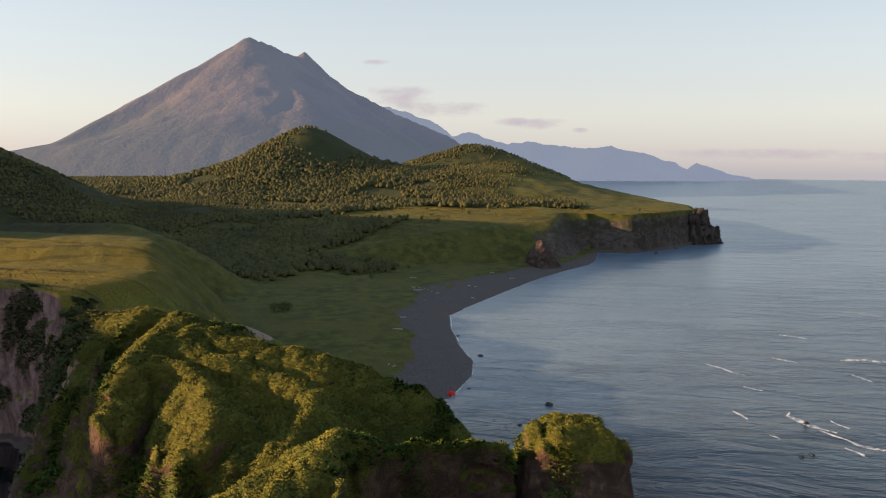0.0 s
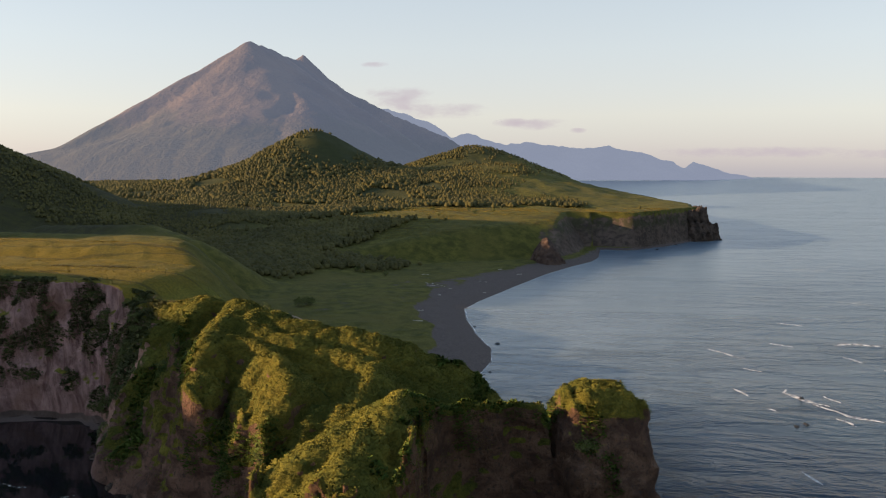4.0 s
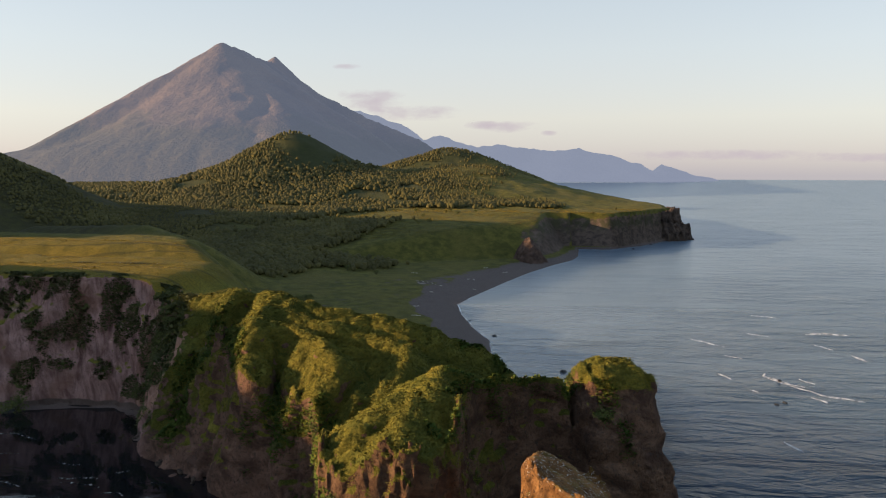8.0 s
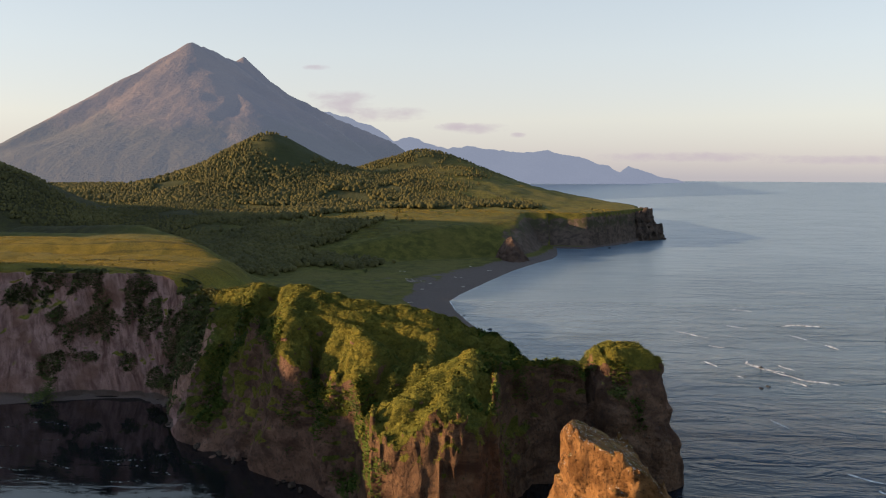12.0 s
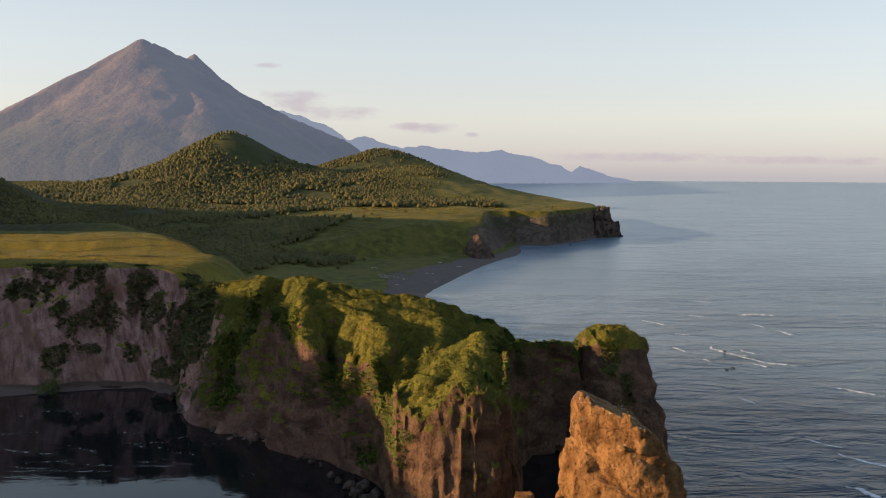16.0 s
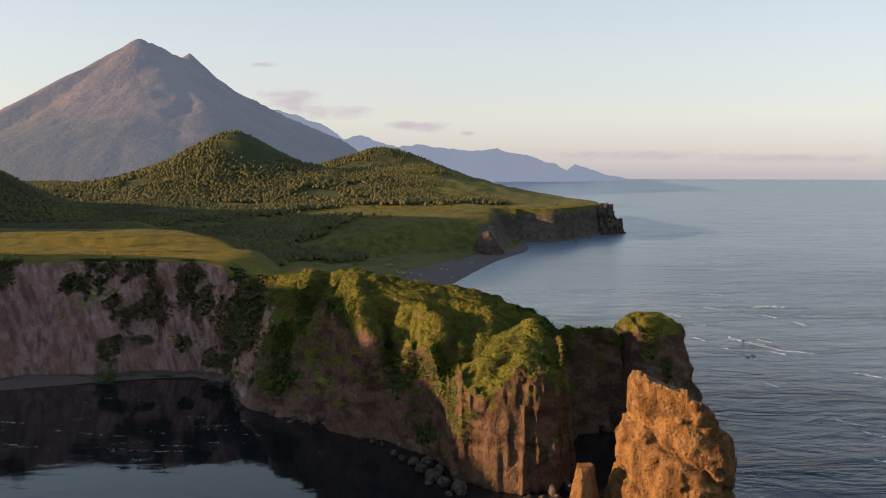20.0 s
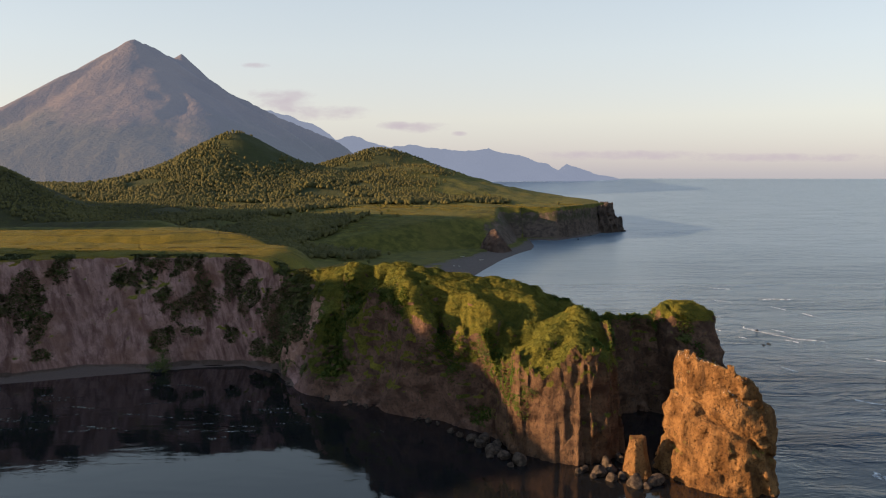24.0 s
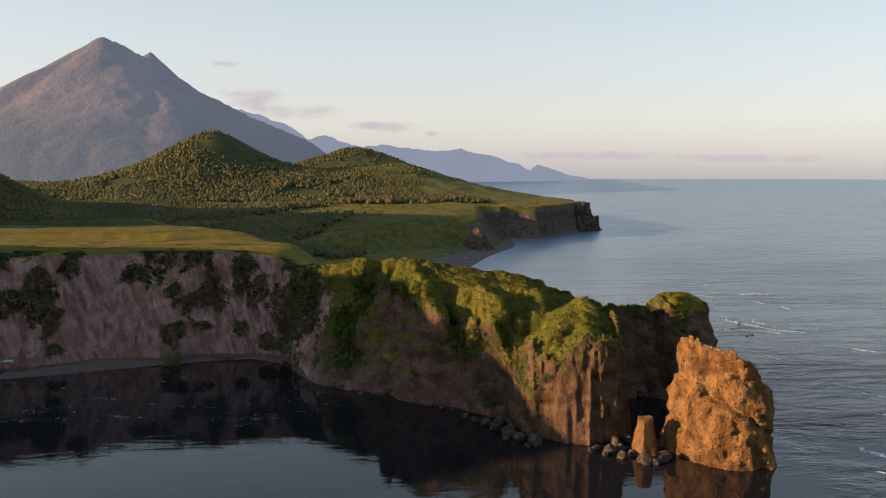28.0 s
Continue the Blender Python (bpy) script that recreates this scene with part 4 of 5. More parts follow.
GREEN_PATCHES = [(-18, 19.5, 5, 10), (-11, 33, 4.5, 6), (-19.5, 10.5, 4, 5), (28, 21.5, 5, 6), (19, 23, 3.3, 6), (39, 27, 4, 5), (42.5, 22.5, 4.5, 4.5), (50, 19.5, 3, 3), (37, 5, 5.5, 2.5), (46, 15, 3, 2.5), (17.5, 9, 2.5, 2), (7.5, 38, 4.5, 5), (80, 37, 6, 3.5), (91, 34, 7, 3.5), (103, 31, 4, 3), (113, 31, 2.5, 4), (118, 22, 2, 6), (85, 29, 3, 4)]


def overgrown(c, patches):
    """Above 0 inside the patches, with frayed edges."""
    best = np.full(len(c), -9.0)
    for px_, pz, rx, rz in patches:
        best = np.maximum(best, 1 - np.hypot((c[:, 0] - px_) / (rx * 1.02), (c[:, 2] - pz) / (rz * 1.02)))
    return best + 0.75 * fbm(c[:, 0] / 6, c[:, 1] / 6, c[:, 2] / 6, 4, 87, 0.65)


def build_thicket(name, patches, mat, n, size, tall, label):
    ok = overgrown(face_c, patches) > 0
    ok &= (face_c[:, 1] < 366) & (face_c[:, 2] > 2)
    w = face_a * ok
    pick = rng.choice(len(w), n, p=w / w.sum())
    v, f, lie = scatter_quads(face_c[pick] + rng.uniform(-0.4, 0.4, (n, 3)), face_n[pick], 4, size, tall, rng, 0.6)
    return tagged(mesh_ob(name, v, f, mat, True, lie), label, "thicket", kind="stuff")


THICKET = leaf_material("thicket_leaves", (0.06, 0.07, 0.03), (0.15, 0.155, 0.06), 0.16, 0.2)
LUSH = leaf_material("lush_gully_leaves", (0.028, 0.05, 0.008), (0.085, 0.12, 0.018), 0.16, 0.3)
build_thicket("thicket", DARK_PATCHES, THICKET, 40000, 0.5, 0.5, "dense dark green scrub in patches on the pale cliff")
build_thicket("thicket", GREEN_PATCHES, LUSH, 22000, 0.45, 0.5, "lush bright green growth in the gullies of the face")


def build_meadow(name, n, x0, x1, y0, y1, size, tall, test, label):
    """Short dry grass over a meadow."""
    x, y = rng.uniform(x0, x1, n), rng.uniform(y0, y1, n)
    s = inland(x, y)
    z = height(x, y, s)
    gx = (height(x + 1, y) - height(x - 1, y)) / 2
    gy = (height(x, y + 1) - height(x, y - 1)) / 2
    ok = test(x, y, z) & (np.hypot(gx, gy) < 0.5) & (s > 8) & (rng.uniform(0, 1, n) < 0.6 + 0.5 * fbm(x / 60, y / 18, octaves=3, seed=23))
    p = np.stack([x, y, z], -1)[ok]
    v, f, lie = scatter_quads(p, np.tile([0.0, 0.0, 1.0], (len(p), 1)), 1, size, tall, rng)
    return tagged(mesh_ob(name, v, f, STRAW, True, lie), label, "grass", kind="stuff")


STRAW = leaf_material("dry_meadow_grass", (0.105, 0.085, 0.012), (0.19, 0.142, 0.018), 0.06, 0.12)
build_meadow("meadow_grass", 190000, -420, 10, 336, 560, 0.42, 0.16, lambda x, y, z: z > 36, "short golden meadow grass on the plateau")
build_meadow("meadow_grass", 90000, -190, 260, 830, 1100, 0.8, 0.25, lambda x, y, z: (z > 20) & (z < 56), "short golden meadow grass above the far cliffs")


def blob_points(n, rng_):
    v = rng_.normal(size=(n, 3))
    return v / np.linalg.norm(v, axis=1)[:, None]


ICO = bmesh.new()
bmesh.ops.create_icosphere(ICO, subdivisions=1, radius=1)
ICO_V = np.array([v.co[:] for v in ICO.verts])
ICO_F = np.array([[v.index for v in f.verts] for f in ICO.faces])
ICO.free()


def clumps(centres, radii, rng_, squash=0.8):
    """Rough leafy lumps round the centres."""
    n, k = len(centres), len(ICO_V)
    bulge = rng_.uniform(0.65, 1.25, (n, k, 1))
    v = centres[:, None, :] + ICO_V[None] * bulge * radii[:, None, None] * np.array([1, 1, squash])
    f = ICO_F[None] + (np.arange(n) * k)[:, None, None]
    return v.reshape(-1, 3), f.reshape(-1, 3)


def wooded(x, y):
    """How likely a tree stands there."""
    m = ramp(655, 700, y + 0.25 * (x + 100)) * ramp(-0.75, -0.15, fbm(x / 70, y / 70, octaves=3, seed=33)) * ramp(20, -20, x - 0.57 * (y - 830) - 10)
    m = np.where(y > 1040, ramp(-0.75, -0.15, fbm(x / 70, y / 70, octaves=3, seed=33)), m)
    meadow = ramp(-150, -90, x - 0.5 * (y - 980)) * ramp(880, 930, y) * ramp(1075, 1045, y)
    bank = ramp(-95, -70, x - 71 + (970 - y) * 0.53) * ramp(1020, 990, y) * ramp(740, 790, y)
    bald = np.exp(-(((x + 280) / 66) ** 2 + ((y - 1395) / 125) ** 2))
    corner = ramp(30, 110, x - 0.25 * (y - 1300)) * ramp(1150, 1250, y) + ramp(120, 170, x)
    m = m * (1 - 0.5 * ramp(-120, 0, x) * ramp(1100, 1200, y))
    return np.clip(m * (1 - meadow) * (1 - bank) - 1.4 * bald - corner * 0.97, 0, 1)


def build_forest():
    n = 330000
    r, a = 480 * 5.0 ** rng.uniform(0, 1, n), np.radians(rng.uniform(-56, 16, n))
    x, y = 60 + r * np.sin(a), 60 + r * np.cos(a)
    keep = (rng.uniform(0, 1, n) < wooded(x, y)) & (inland(x, y) > 30)
    x, y = x[keep][:56000], y[keep][:56000]
    z = height(x, y)
    h = rng.uniform(2.8, 6.4, len(x)) * (1 + 0.35 * fbm(x / 50, y / 50, octaves=2, seed=37))
    h = h * (1 - 0.5 * ramp(-190, -260, x) * ramp(1080, 980, y)) * (1 - 0.35 * ramp(-120, 0, x) * ramp(1100, 1200, y))
    base = np.stack([x, y, z], -1)
    vs, fs, ns, at = [], [], [], 0
    for dz, dr, rad, some in ((0.5, 0.0, 0.52, 1.0), (0.85, 0.12, 0.3, 0.4)):
        pick_ = rng.uniform(0, 1, len(x)) < some
        hh = h[pick_]
        a = rng.uniform(0, 6.3, len(hh))
        c = base[pick_] + np.stack([np.cos(a) * dr * hh, np.sin(a) * dr * hh, dz * hh], -1)
        v, f = clumps(c, rad * hh, rng, 1.0)
        ns.append(v - np.repeat(c - [0, 0, 1] * (0.9 * rad * hh)[:, None], len(ICO_V), 0))
        vs.append(v); fs.append(f + at); at += len(v)
    # tapered trunks
    k = np.array([[1, 0], [-0.5, 0.87], [-0.5, -0.87]])
    tr = np.concatenate([np.concatenate([base[:, None, :2] + k * 0.035 * h[:, None, None], np.repeat(z[:, None, None] - 1, 3, 1)], -1),
                         np.concatenate([base[:, None, :2] + k * 0.015 * h[:, None, None], np.repeat((z + 0.6 * h)[:, None, None], 3, 1)], -1)], 1)
    i = np.arange(len(x))[:, None] * 6 + at
    vs.append(tr.reshape(-1, 3))
    ns.append(np.tile([0.0, -0.5, 0.85], (len(x) * 6, 1)))
    lie = np.concatenate(ns)
    lie = lie / np.linalg.norm(lie, axis=1)[:, None]
    fs += [i + np.array(q) for q in ([0, 1, 4], [0, 4, 3], [1, 2, 5], [1, 5, 4], [2, 0, 3], [2, 3, 5])]
    ob = mesh_ob("forest", np.concatenate(vs), np.concatenate(fs), FOREST, True, lie)
    return tagged(ob, "dense dark green mixed wood on the hills", "forest", kind="stuff")


build_forest()


# ---------------------------------------------------------------- shrubs and single trees
def part(name, mesh, material_, parent, label=""):
    """One mesh under a thing."""
    if isinstance(mesh, tuple):
        v, f = mesh
        me = bpy.data.meshes.new(name)
        me.from_pydata([tuple(q) for q in v], [], [tuple(int(i) for i in q) for q in f])
        for poly in me.polygons:
            poly.use_smooth = True
        me.materials.append(material_)
    else:
        me = mesh
    ob = new(name, me)
    ob.parent = parent
    return tagged(ob, label)


SHRUB = leaf_material("shrub_leaves", (0.045, 0.06, 0.02), (0.13, 0.145, 0.042), 0.3)
BARK = plain("grey_bark", (0.045, 0.036, 0.028), (0.10, 0.085, 0.07), 3.0, 0.95, 0.1, 0.4)


def limb(a, b, ra, rb, sides=6):
    a, b = np.array(a, float), np.array(b, float)
    w = (b - a) / np.linalg.norm(b - a)
    u = np.cross(w, [0.3, 0.9, 0.2])
    u /= np.linalg.norm(u)
    q = np.cross(w, u)
    k = np.arange(sides) * 2 * np.pi / sides
    ring = np.cos(k)[:, None] * u + np.sin(k)[:, None] * q
    v = np.concatenate([a + ring * ra, b + ring * rb])
    f = [[i, (i + 1) % sides, sides + (i + 1) % sides, sides + i] for i in range(sides)]
    return v, f


def joined(pieces):
    vs, fs, at = [], [], 0
    for v, f in pieces:
        vs.append(np.asarray(v, float))
        fs += [[int(i) + at for i in face] for face in f]
        at += len(v)
    return np.concatenate(vs).tolist(), fs


def leafy(rng_, tall, wide, leaves, trunk):
    """Trunk with limbs, and a crown of many small leaf clusters: (wood, crown)."""
    wood = [limb((0, 0, -0.5), (0.1 * tall, 0, trunk * tall), 0.035 * tall, 0.022 * tall)]
    tips = []
    for i in range(7):
        a = i * 0.9 + rng_.uniform(-0.3, 0.3)
        tip = np.array([math.cos(a) * wide * rng_.uniform(0.4, 0.85), math.sin(a) * wide * rng_.uniform(0.4, 0.85), tall * rng_.uniform(max(trunk, 0.3), 0.95)])
        wood.append(limb((0.08 * tall * trunk, 0, trunk * tall * rng_.uniform(0.5, 0.95)), tip, 0.018 * tall, 0.006 * tall, 4))
        tips.append(tip)
    tips.append(np.array([0.1 * tall, 0, tall * 0.9]))
    tips = np.array(tips)
    c = tips[rng_.integers(0, len(tips), leaves)] + rng_.normal(size=(leaves, 3)) * [wide * 0.24, wide * 0.24, tall * 0.12]
    c[:, 2] = np.maximum(c[:, 2], tall * trunk * 0.5)
    a, b = blob_points(leaves, rng_), blob_points(leaves, rng_)
    s = rng_.uniform(0.10, 0.2, (leaves, 1)) * wide ** 0.75 * 0.8
    v = np.stack([c - a * s, c + b * s * 0.6, c + a * s, c - b * s * 0.6], 1).reshape(-1, 3)
    return joined(wood), (v.tolist(), (np.arange(leaves)[:, None] * 4 + np.arange(4)).tolist())


lrng = np.random.default_rng(11)
SHAPES = [leafy(lrng, 3.2, 2.4, 420, 0.12) for _ in range(3)] + [leafy(lrng, 6.0, 3.2, 650, 0.25) for _ in range(2)]


def plant(name, shape, label, category, group):
    ob = new(name)
    part("trunk", SHAPES[shape][0], BARK, ob)
    part("crown", SHAPES[shape][1], SHRUB, ob)
    return tagged(ob, label, category, group)


def ground_at(x, y):
    """The near land's true surface at a place."""
    near = np.argsort((head_v[:, 0] - x) ** 2 + (head_v[:, 1] - y) ** 2)[:6]
    return float(head_v[near, 2].max())


makers = [plant("shrub", i, "dark green leafy shrub on the cliff slope", "shrub", "shrubs on the cliffs") for i in range(3)] + [plant("tree", i, "small dark green tree by the shore", "tree", "small trees") for i in (3, 4)]
sites = [(0, -97.0, 329.5, 1.9), (3, -96.0, 333.0, 1.15)]
for patches, many in ((DARK_PATCHES, 70), (GREEN_PATCHES, 20)):
    ok = np.nonzero((overgrown(head_v, patches) > 0.12) & (head_v[:, 1] < 364) & (head_v[:, 2] > 3) & (head_v[:, 2] < 48))[0]
    for q in lrng.choice(ok, many):
        sites.append((int(lrng.integers(0, 3)), head_v[q, 0], head_v[q, 1], lrng.uniform(0.45, 1.15), head_v[q, 2]))
used = set()
for kind_, x, y, k, *z_ in sites:
    m = Matrix.LocRotScale((x, y, (z_[0] if z_ else ground_at(x, y)) - 0.5), Euler((0, 0, x * 7.7)), None)
    if kind_ not in used:
        used.add(kind_)
        ob = makers[kind_]
        ob.matrix_basis = m
    else:
        ob = copy_thing(makers[kind_], m)
    ob.scale = (k, k, k * 0.9)
for x, y, k in ((-51.3, 558, 1.3), (-49, 561, 1.1), (-30, 700, 0.9), (-60, 720, 1.0), (20, 955, 1.0), (40, 985, 0.8), (-20, 940, 0.8), (88, 1432, 0.9), (-8, 905, 0.8), (-35, 990, 1.0), (8, 1000, 0.9)):
    ob = copy_thing(makers[4], Matrix.Translation((x, y, float(height(np.array([x]), np.array([y]))[0]) - 0.3)))
    ob.scale = (k, k, k * 0.8)
if 4 not in used:
    makers[4].matrix_basis = Matrix.Translation((-56, 556, float(height(np.array([-56.0]), np.array([556.0]))[0]) - 0.3))


# ---------------------------------------------------------------- foam and weed on the water
FOAM, ft, fb = material("sea_foam", 0.7, 0.3)
fn = Nodes(ft)
fp = fn.at()
fn.put(fb.inputs["Base Color"], fn.mix(fn.range(fn.noise(fp, 0.8), 0.4, 0.6), (0.55, 0.56, 0.57), (0.8, 0.8, 0.8)))
fn.put(fb.inputs["Alpha"], fn.range(fn.noise(fp, 0.35, 8, 0.75), 0.37, 0.6, 0.0, 0.9))
WEED, wt_, wb = material("weed_scum", 0.6, 0.4)
wn = Nodes(wt_)
wp = wn.at()
wn.put(wb.inputs["Base Color"], wn.mix(wn.range(wn.noise(wp, 0.7), 0.4, 0.6), (0.16, 0.16, 0.13), (0.34, 0.33, 0.28)))
wn.put(wb.inputs["Alpha"], wn.range(wn.noise(wp, 0.6, 6, 0.7), 0.47, 0.62, 0.0, 0.8))


def ribbon(pts, width, z, seed):
    """An uneven strip along a line on the water, raised in the middle."""
    p = np.array(pts, float)
    t = np.linspace(0, len(p) - 1, 14 * (len(p) - 1) + 1)
    c = np.stack([np.interp(t, np.arange(len(p)), p[:, i]) for i in (0, 1)], -1)
    c = c + 1.1 * width * np.stack([fbm(t * 2.1, t * 0 + seed, octaves=2, seed=seed), fbm(t * 2.1, t * 0 + seed + 5, octaves=2, seed=seed)], -1)
    d = np.gradient(c, axis=0)
    d /= np.linalg.norm(d, axis=1)[:, None]
    n_ = np.stack([-d[:, 1], d[:, 0]], -1)
    w = width * np.sin(np.pi * np.clip(t / t[-1], 0.02, 0.98)) ** 0.5 * (0.75 + 0.4 * fbm(t * 3, t * 0 + seed, octaves=2, seed=seed + 3))
    rows = [np.concatenate([c + n_ * (w * k)[:, None], np.full((len(t), 1), z + h)], 1) for k, h in ((-1, 0), (-0.4, 0.04), (0.3, 0.06), (1, 0))]
    v = np.stack(rows, 1).reshape(-1, 3)
    return v, grid_faces(len(t), 4)


def strip(name, pts, width, mat, seed, label, category, group):
    v, f = ribbon(pts, width, 0.06, seed)
    return tagged(mesh_ob(name, v, f, mat), label, category, group)


WAVES = [([(219, 504), (228, 497)], 1.6), ([(184, 486), (190, 478), (197, 467)], 1.2), ([(246, 478), (250, 468)], 1.2), ([(254, 454), (258, 444)], 1.6), ([(252, 505), (276, 506)], 3.2), ([(193, 450), (199, 444)], 1.3),
         ([(199, 417), (203, 404), (209, 396)], 2.4), ([(204, 398), (214, 386), (226, 378)], 1.8), ([(180, 415), (184, 405)], 0.9), ([(186, 391), (189, 386)], 1.0), ([(213, 410), (216, 402)], 1.4), ([(208, 382), (212, 374)], 1.2),
         ([(226, 342), (236, 333)], 1.3), ([(179, 330), (181, 320)], 1.0), ([(182, 281), (190, 273)], 1.2), ([(187, 268), (194, 258), (204, 250)], 2.6), ([(176, 246), (182, 234), (186, 222)], 2.8),
         ([(147, 214), (152, 205), (160, 199)], 3.0), ([(140, 196), (144, 189), (152, 182)], 2.6), ([(238, 560), (252, 552)], 1.3), ([(300, 640), (322, 632)], 1.6), ([(330, 820), (352, 815)], 1.6), ([(336, 1100), (350, 1086)], 1.6)]
for i, (pts, w) in enumerate(WAVES):
    strip("wave_crest", pts, w * 0.65, FOAM, 300 + i, "small breaking wave with white foam", "wave", "breaking waves")
SURF = [p_ for p_ in COAST if 394 <= p_[1] <= 860 and 40 < p_[0] < 155 and p_[0] - 0.1 * p_[1] < 90]
for i in range(0, len(SURF) - 1):
    strip("surf_line", [SURF[i], SURF[i + 1]], 0.55, FOAM, 360 + i, "thin white line of surf along the dark beach", "surf", "surf along the beach")
STREAKS = [[(-96, 303), (-88, 306)], [(-88, 310), (-80, 311), (-70, 306)], [(-63, 304), (-56, 302)], [(-110, 283), (-100, 281)], [(-92, 273), (-82, 274)], [(-80, 272), (-70, 269), (-62, 268)], [(-62, 276), (-50, 270)],
           [(-30, 282), (-24, 284)], [(-136, 268), (-120, 266)], [(-20, 276), (-10, 277)], [(-100, 262), (-88, 258)], [(-70, 258), (-58, 256)], [(-128, 290), (-118, 292)], [(-52, 288), (-42, 286)]]
srng = random.Random(31)
for _ in range(34):
    sx, sy = srng.uniform(-150, 2), srng.uniform(246, 306)
    if sy < 300 - 0.55 * max(0.0, sx + 30) - 12 * (sx > -45):
        ln = srng.uniform(4, 16)
        STREAKS.append([(sx, sy), (sx + ln / 2, sy + srng.uniform(-1.5, 1.5)), (sx + ln, sy + srng.uniform(-2, 2))])
for i, pts in enumerate(STREAKS):
    strip("weed_streak", pts, 0.6, WEED, 400 + i, "thin pale streak of weed and foam on calm water", "weed", "streaks on the bay")


# ---------------------------------------------------------------- clouds
def cloud_material():
    m = bpy.data.materials.new("cloud_vapour")
    m.use_nodes = True
    t = m.node_tree
    t.nodes.clear()
    n = Nodes(t)
    g = t.nodes.new("ShaderNodeTexCoord").outputs["Generated"]
    gx, _, gz = n.parts(g)
    p = n.scaled(n.at(), (0.0045, 0.0, 0.012))
    fall = n.math("MULTIPLY", n.math("MULTIPLY", n.math("MULTIPLY", gx, n.math("SUBTRACT", 1.0, gx)), 4.0), n.math("MULTIPLY", n.math("MULTIPLY", gz, n.math("SUBTRACT", 1.0, gz)), 4.0))
    thick = n.math("ADD", n.math("MULTIPLY", n.noise(p, 1.0, 6, 0.6), 1.3), n.math("SUBTRACT", n.math("POWER", fall, 0.6), 0.95))
    glow = t.nodes.new("ShaderNodeEmission")
    glow.inputs["Color"].default_value, glow.inputs["Strength"].default_value = (0.236, 0.207, 0.222, 1), 1.0
    clear = t.nodes.new("ShaderNodeBsdfTransparent")
    both = t.nodes.new("ShaderNodeMixShader")
    n.put(both.inputs[0], n.math("MULTIPLY", n.range(thick, 0.2, 0.95), n.range(fall, 0.0, 0.5, 0.0, 0.8)))
    t.links.new(clear.outputs[0], both.inputs[1])
    t.links.new(glow.outputs[0], both.inputs[2])
    t.links.new(both.outputs[0], t.nodes.new("ShaderNodeOutputMaterial").inputs[0])
    return m


CLOUD = cloud_material()
for i, (x, z, w, h) in enumerate(((-560, 478, 760, 130), (-840, 560, 560, 200), (40, 392, 520, 100), (-120, 405, 320, 70), (290, 352, 150, 44), (-1000, 780, 260, 50), (1400, 215, 1500, 90), (2400, 200, 1700, 80))):
    u, v = np.linspace(-1, 1, 12), np.linspace(-1, 1, 6)
    U, V = np.meshgrid(u, v, indexing="ij")
    pts = np.stack([x + U * w / 2, 4800 + 6 * i - 60 * (1 - U * U) * (1 - V * V), z + V * h / 2], -1).reshape(-1, 3)
    ob = mesh_ob("cloud", pts, grid_faces(12, 6), CLOUD)
    ob.visible_shadow = False
    tagged(ob, "thin lilac-grey evening cloud low in the sky", "cloud", "evening clouds")


# ---------------------------------------------------------------- camp on the beach
def box(lo, hi):
    (x0, y0, z0), (x1, y1, z1) = lo, hi
    v = [(x, y, z) for x in (x0, x1) for y in (y0, y1) for z in (z0, z1)]
    return v, [(0, 1, 3, 2), (4, 6, 7, 5), (0, 4, 5, 1), (2, 3, 7, 6), (0, 2, 6, 4), (1, 5, 7, 3)]


def dome(r, h, n=14, m=5):
    v, f = [], []
    for j in range(m):
        e = j / m * math.pi / 2
        v += [(r * math.cos(e) * math.cos(i * 2 * math.pi / n), r * math.cos(e) * math.sin(i * 2 * math.pi / n), h * math.sin(e)) for i in range(n)]
    v.append((0, 0, h))
    for j in range(m - 1):
        f += [(j * n + i, j * n + (i + 1) % n, (j + 1) * n + (i + 1) % n, (j + 1) * n + i) for i in range(n)]
    f += [((m - 1) * n + i, (m - 1) * n + (i + 1) % n, len(v) - 1) for i in range(n)]
    return v, f


def on_land(x, y):
    return float(height(np.array([float(x)]), np.array([float(y)]))[0])


TENT = plain("red_tent_cloth", (0.62, 0.02, 0.02), (0.8, 0.04, 0.03), 1.0, 0.7, 0.2, 0)
tent = new("tent")
tagged(tent, "small bright red dome tent on the shingle", "tent")
part("canopy", dome(1.7, 1.5), TENT, tent)
part("door_flap", box((-0.5, -1.75, 0), (0.5, -1.6, 0.9)), TENT, tent)
tent.matrix_basis = Matrix.Translation((72.2, 417, on_land(72.2, 417)))

PAINT_DARK = plain("dark_blue_paint", (0.012, 0.014, 0.02), (0.02, 0.024, 0.034), 2.0, 0.3, 0.5, 0)
GLASS = plain("dark_glass", (0.02, 0.025, 0.03), (0.03, 0.035, 0.04), 2.0, 0.1, 0.6, 0)
TYRE = plain("black_tyre", (0.012, 0.012, 0.012), (0.02, 0.02, 0.02), 4.0, 0.9, 0.2, 0)
TARP = plain("pale_green_tarp", (0.30, 0.42, 0.34), (0.42, 0.52, 0.44), 2.0, 0.7, 0.2, 0)


def wheel(r=0.36, w=0.24, n=14):
    k = [i * 2 * math.pi / n for i in range(n)]
    v = [(r * math.cos(a), y, r * math.sin(a)) for y in (-w / 2, w / 2) for a in k] + [(0, -w / 2, 0), (0, w / 2, 0)]
    f = [(i, (i + 1) % n, n + (i + 1) % n, n + i) for i in range(n)] + [(2 * n, (i + 1) % n, i) for i in range(n)] + [(2 * n + 1, n + i, n + (i + 1) % n) for i in range(n)]
    return v, f


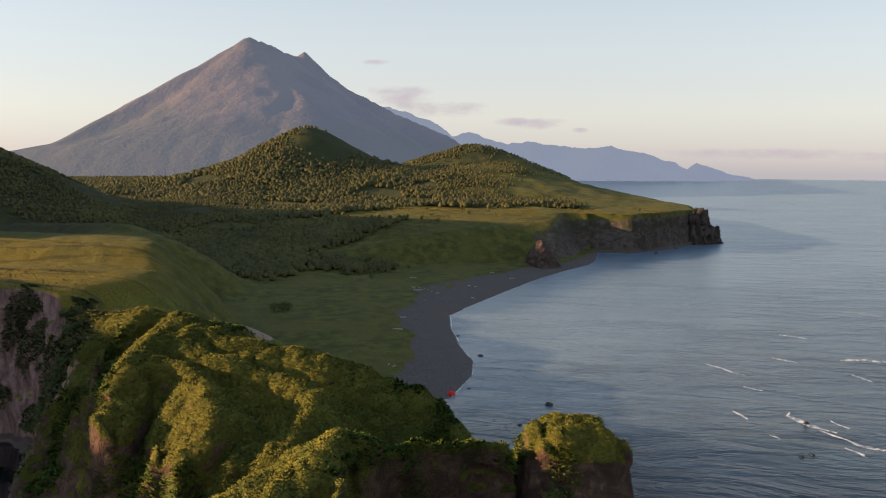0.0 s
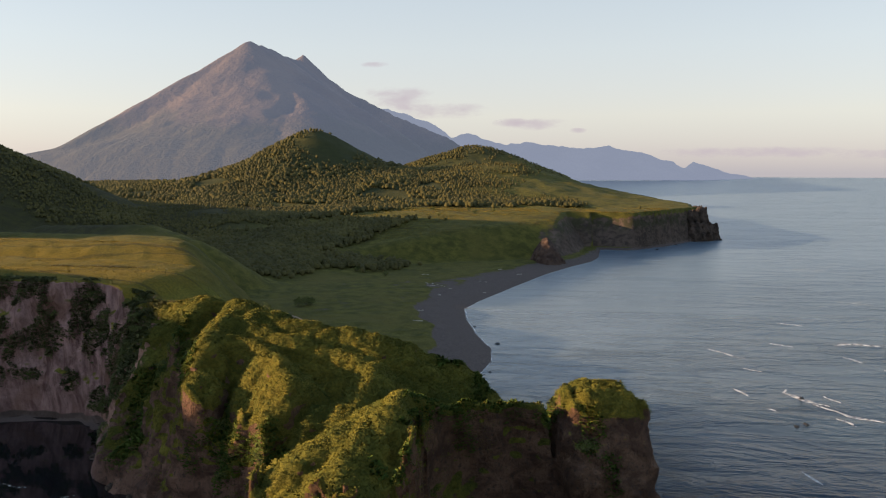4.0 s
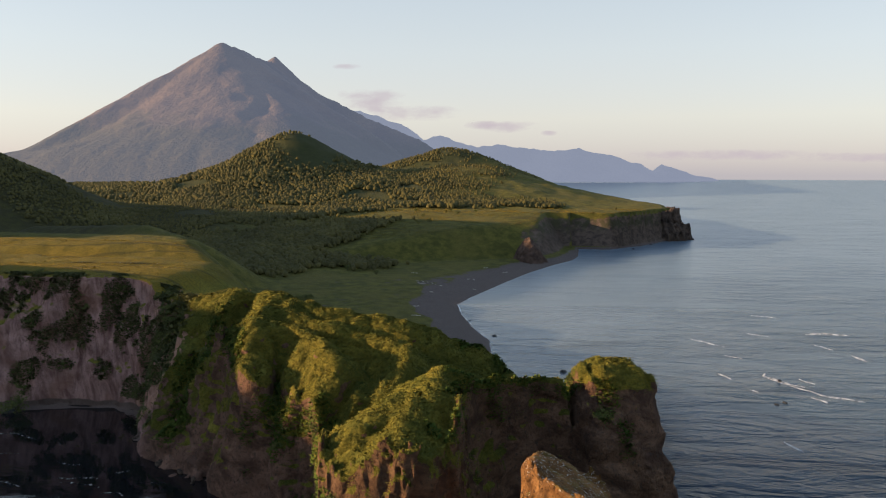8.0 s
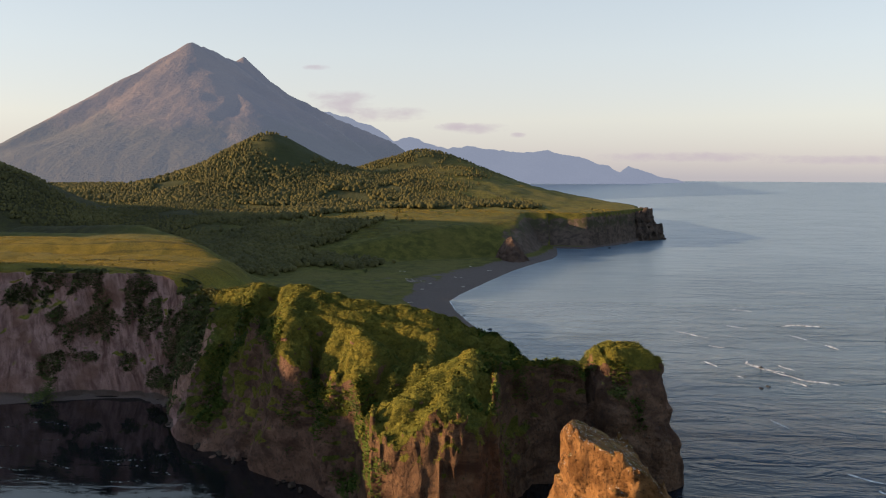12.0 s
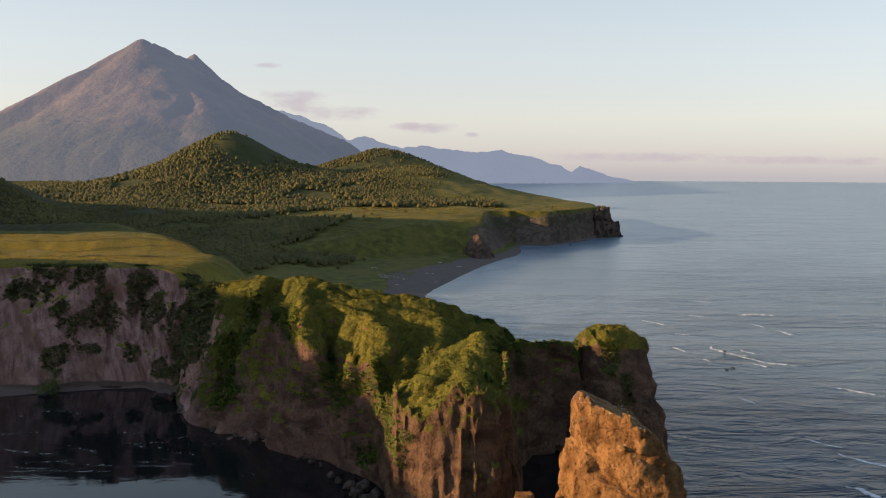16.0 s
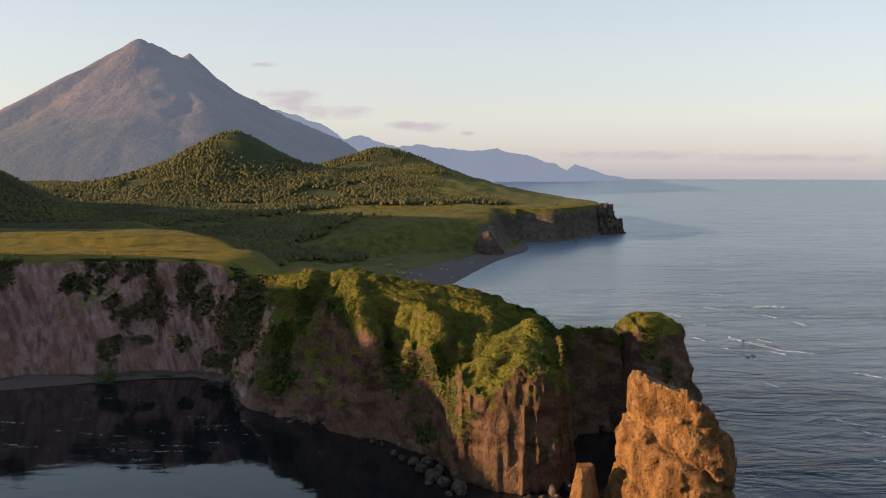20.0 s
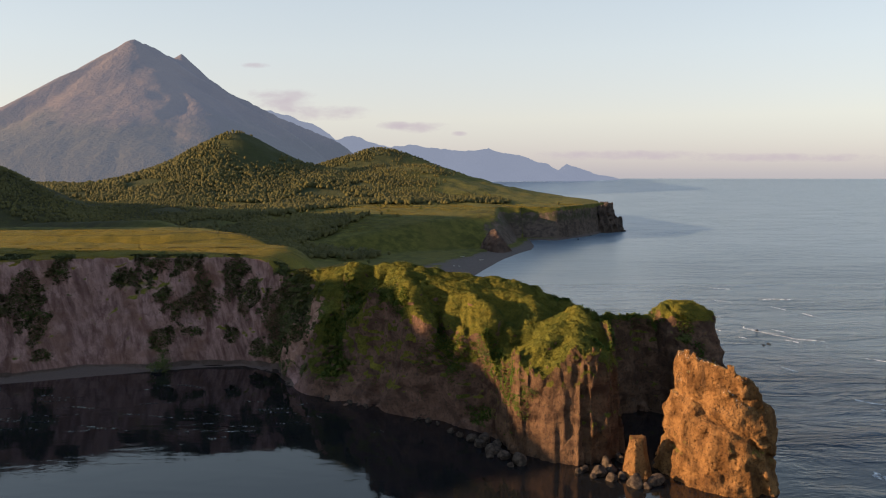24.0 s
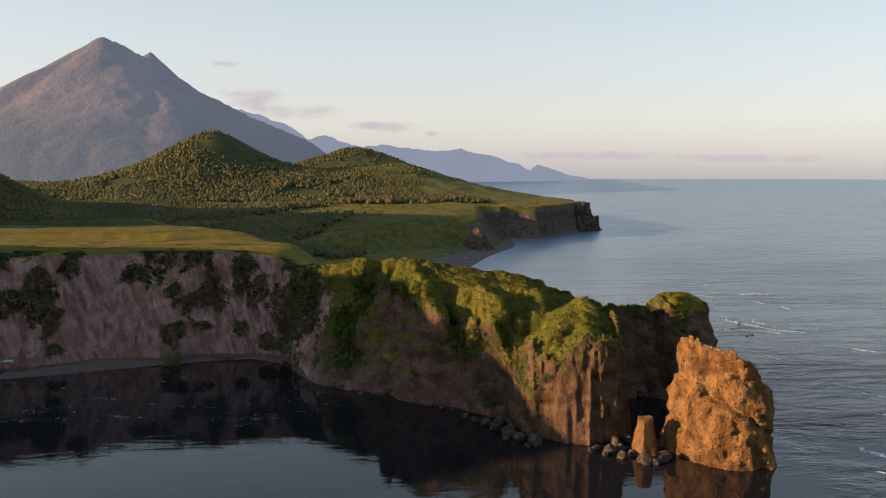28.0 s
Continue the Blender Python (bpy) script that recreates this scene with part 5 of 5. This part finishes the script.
def vehicle(x, y, turn, label):
    ob = new("off_road_car")
    tagged(ob, label, "car")
    lower = [(-2.2, 0.5), (-2.25, 0.95), (-1.25, 1.1), (2.2, 1.1), (2.25, 0.5)]
    upper = [(-1.25, 1.1), (-0.7, 1.75), (2.05, 1.78), (2.2, 1.1)]
    for nm, prof, half, mat in (("body", lower, 0.92, PAINT_DARK), ("cabin", upper, 0.82, GLASS)):
        n_ = len(prof)
        v = [(px_, s_ * half * (1 if nm == "body" or pz < 1.5 else 0.9), pz) for s_ in (-1, 1) for px_, pz in prof]
        f = [tuple(range(n_))[::-1], tuple(range(n_, 2 * n_))] + [(i, (i + 1) % n_, n_ + (i + 1) % n_, n_ + i) for i in range(n_)]
        part(nm, (v, f), mat, ob)
    part("roof", box((-0.72, -0.76, 1.76), (2.06, 0.76, 1.82)), PAINT_DARK, ob)
    for wx in (-1.45, 1.4):
        for wy in (-0.85, 0.85):
            w = part("wheel", wheel(), TYRE, ob)
            w.location = (wx, wy, 0.36)
    for wy in (-0.6, 0.6):
        part("headlight", box((-2.27, wy - 0.16, 0.72), (-2.2, wy + 0.16, 0.9)), TARP, ob)
    ob.matrix_basis = Matrix.LocRotScale((x, y, ground_at(x, y) + 0.05), Euler((0, 0, turn)), None)
    return ob


vehicle(-98.0, 330.6, 0.3, "dark off-road car parked under the cliff by a tree")
vehicle(-166.0, 319.5, 0.25, "dark off-road car parked on the bay's beach")
shelter = new("awning")
tagged(shelter, "pale green tarpaulin shelter pitched beside a parked car", "shelter")
part("cloth", box((-1.9, -1.5, 2.25), (1.9, 1.5, 2.32)), TARP, shelter)
part("side_cloth", box((-1.9, 1.44, 0.6), (1.9, 1.5, 2.25)), TARP, shelter)
for px_ in (-1.8, 1.8):
    for py_ in (-1.4, 1.4):
        part("pole", limb((px_, py_, 0), (px_, py_, 2.25), 0.04, 0.04), BARK, shelter)
shelter.matrix_basis = Matrix.Translation((-163, 322.2, ground_at(-163, 322.2)))

LOG = plain("bleached_driftwood", (0.34, 0.30, 0.26), (0.55, 0.50, 0.44), 1.5, 0.9, 0.1, 0.3)
drng = random.Random(12)
for x, y in [(12, 662), (16, 660), (19, 666), (10, 668), (23, 661), (14, 671), (26, 656), (31, 650), (50, 690), (55, 688), (4, 712), (1, 715), (27, 620), (24, 560), (29, 520), (40, 447), (43, 445), (62, 758), (80, 740), (58, 640)]:
    length = drng.uniform(2.0, 6.0)
    log = tagged(new("driftwood_log", None), "bleached driftwood log on the dark shingle", "driftwood", "driftwood")
    part("stem", limb((-length / 2, 0, 0.18), (length / 2, 0.3, 0.22), 0.28, 0.16), LOG, log)
    part("branch", limb((length * 0.1, 0.1, 0.2), (length * 0.3, 0.9, 0.5), 0.1, 0.05, 5), LOG, log)
    log.matrix_basis = Matrix.LocRotScale((x, y, on_land(x, y)), Euler((0, 0, drng.uniform(0, 3.1))), None)
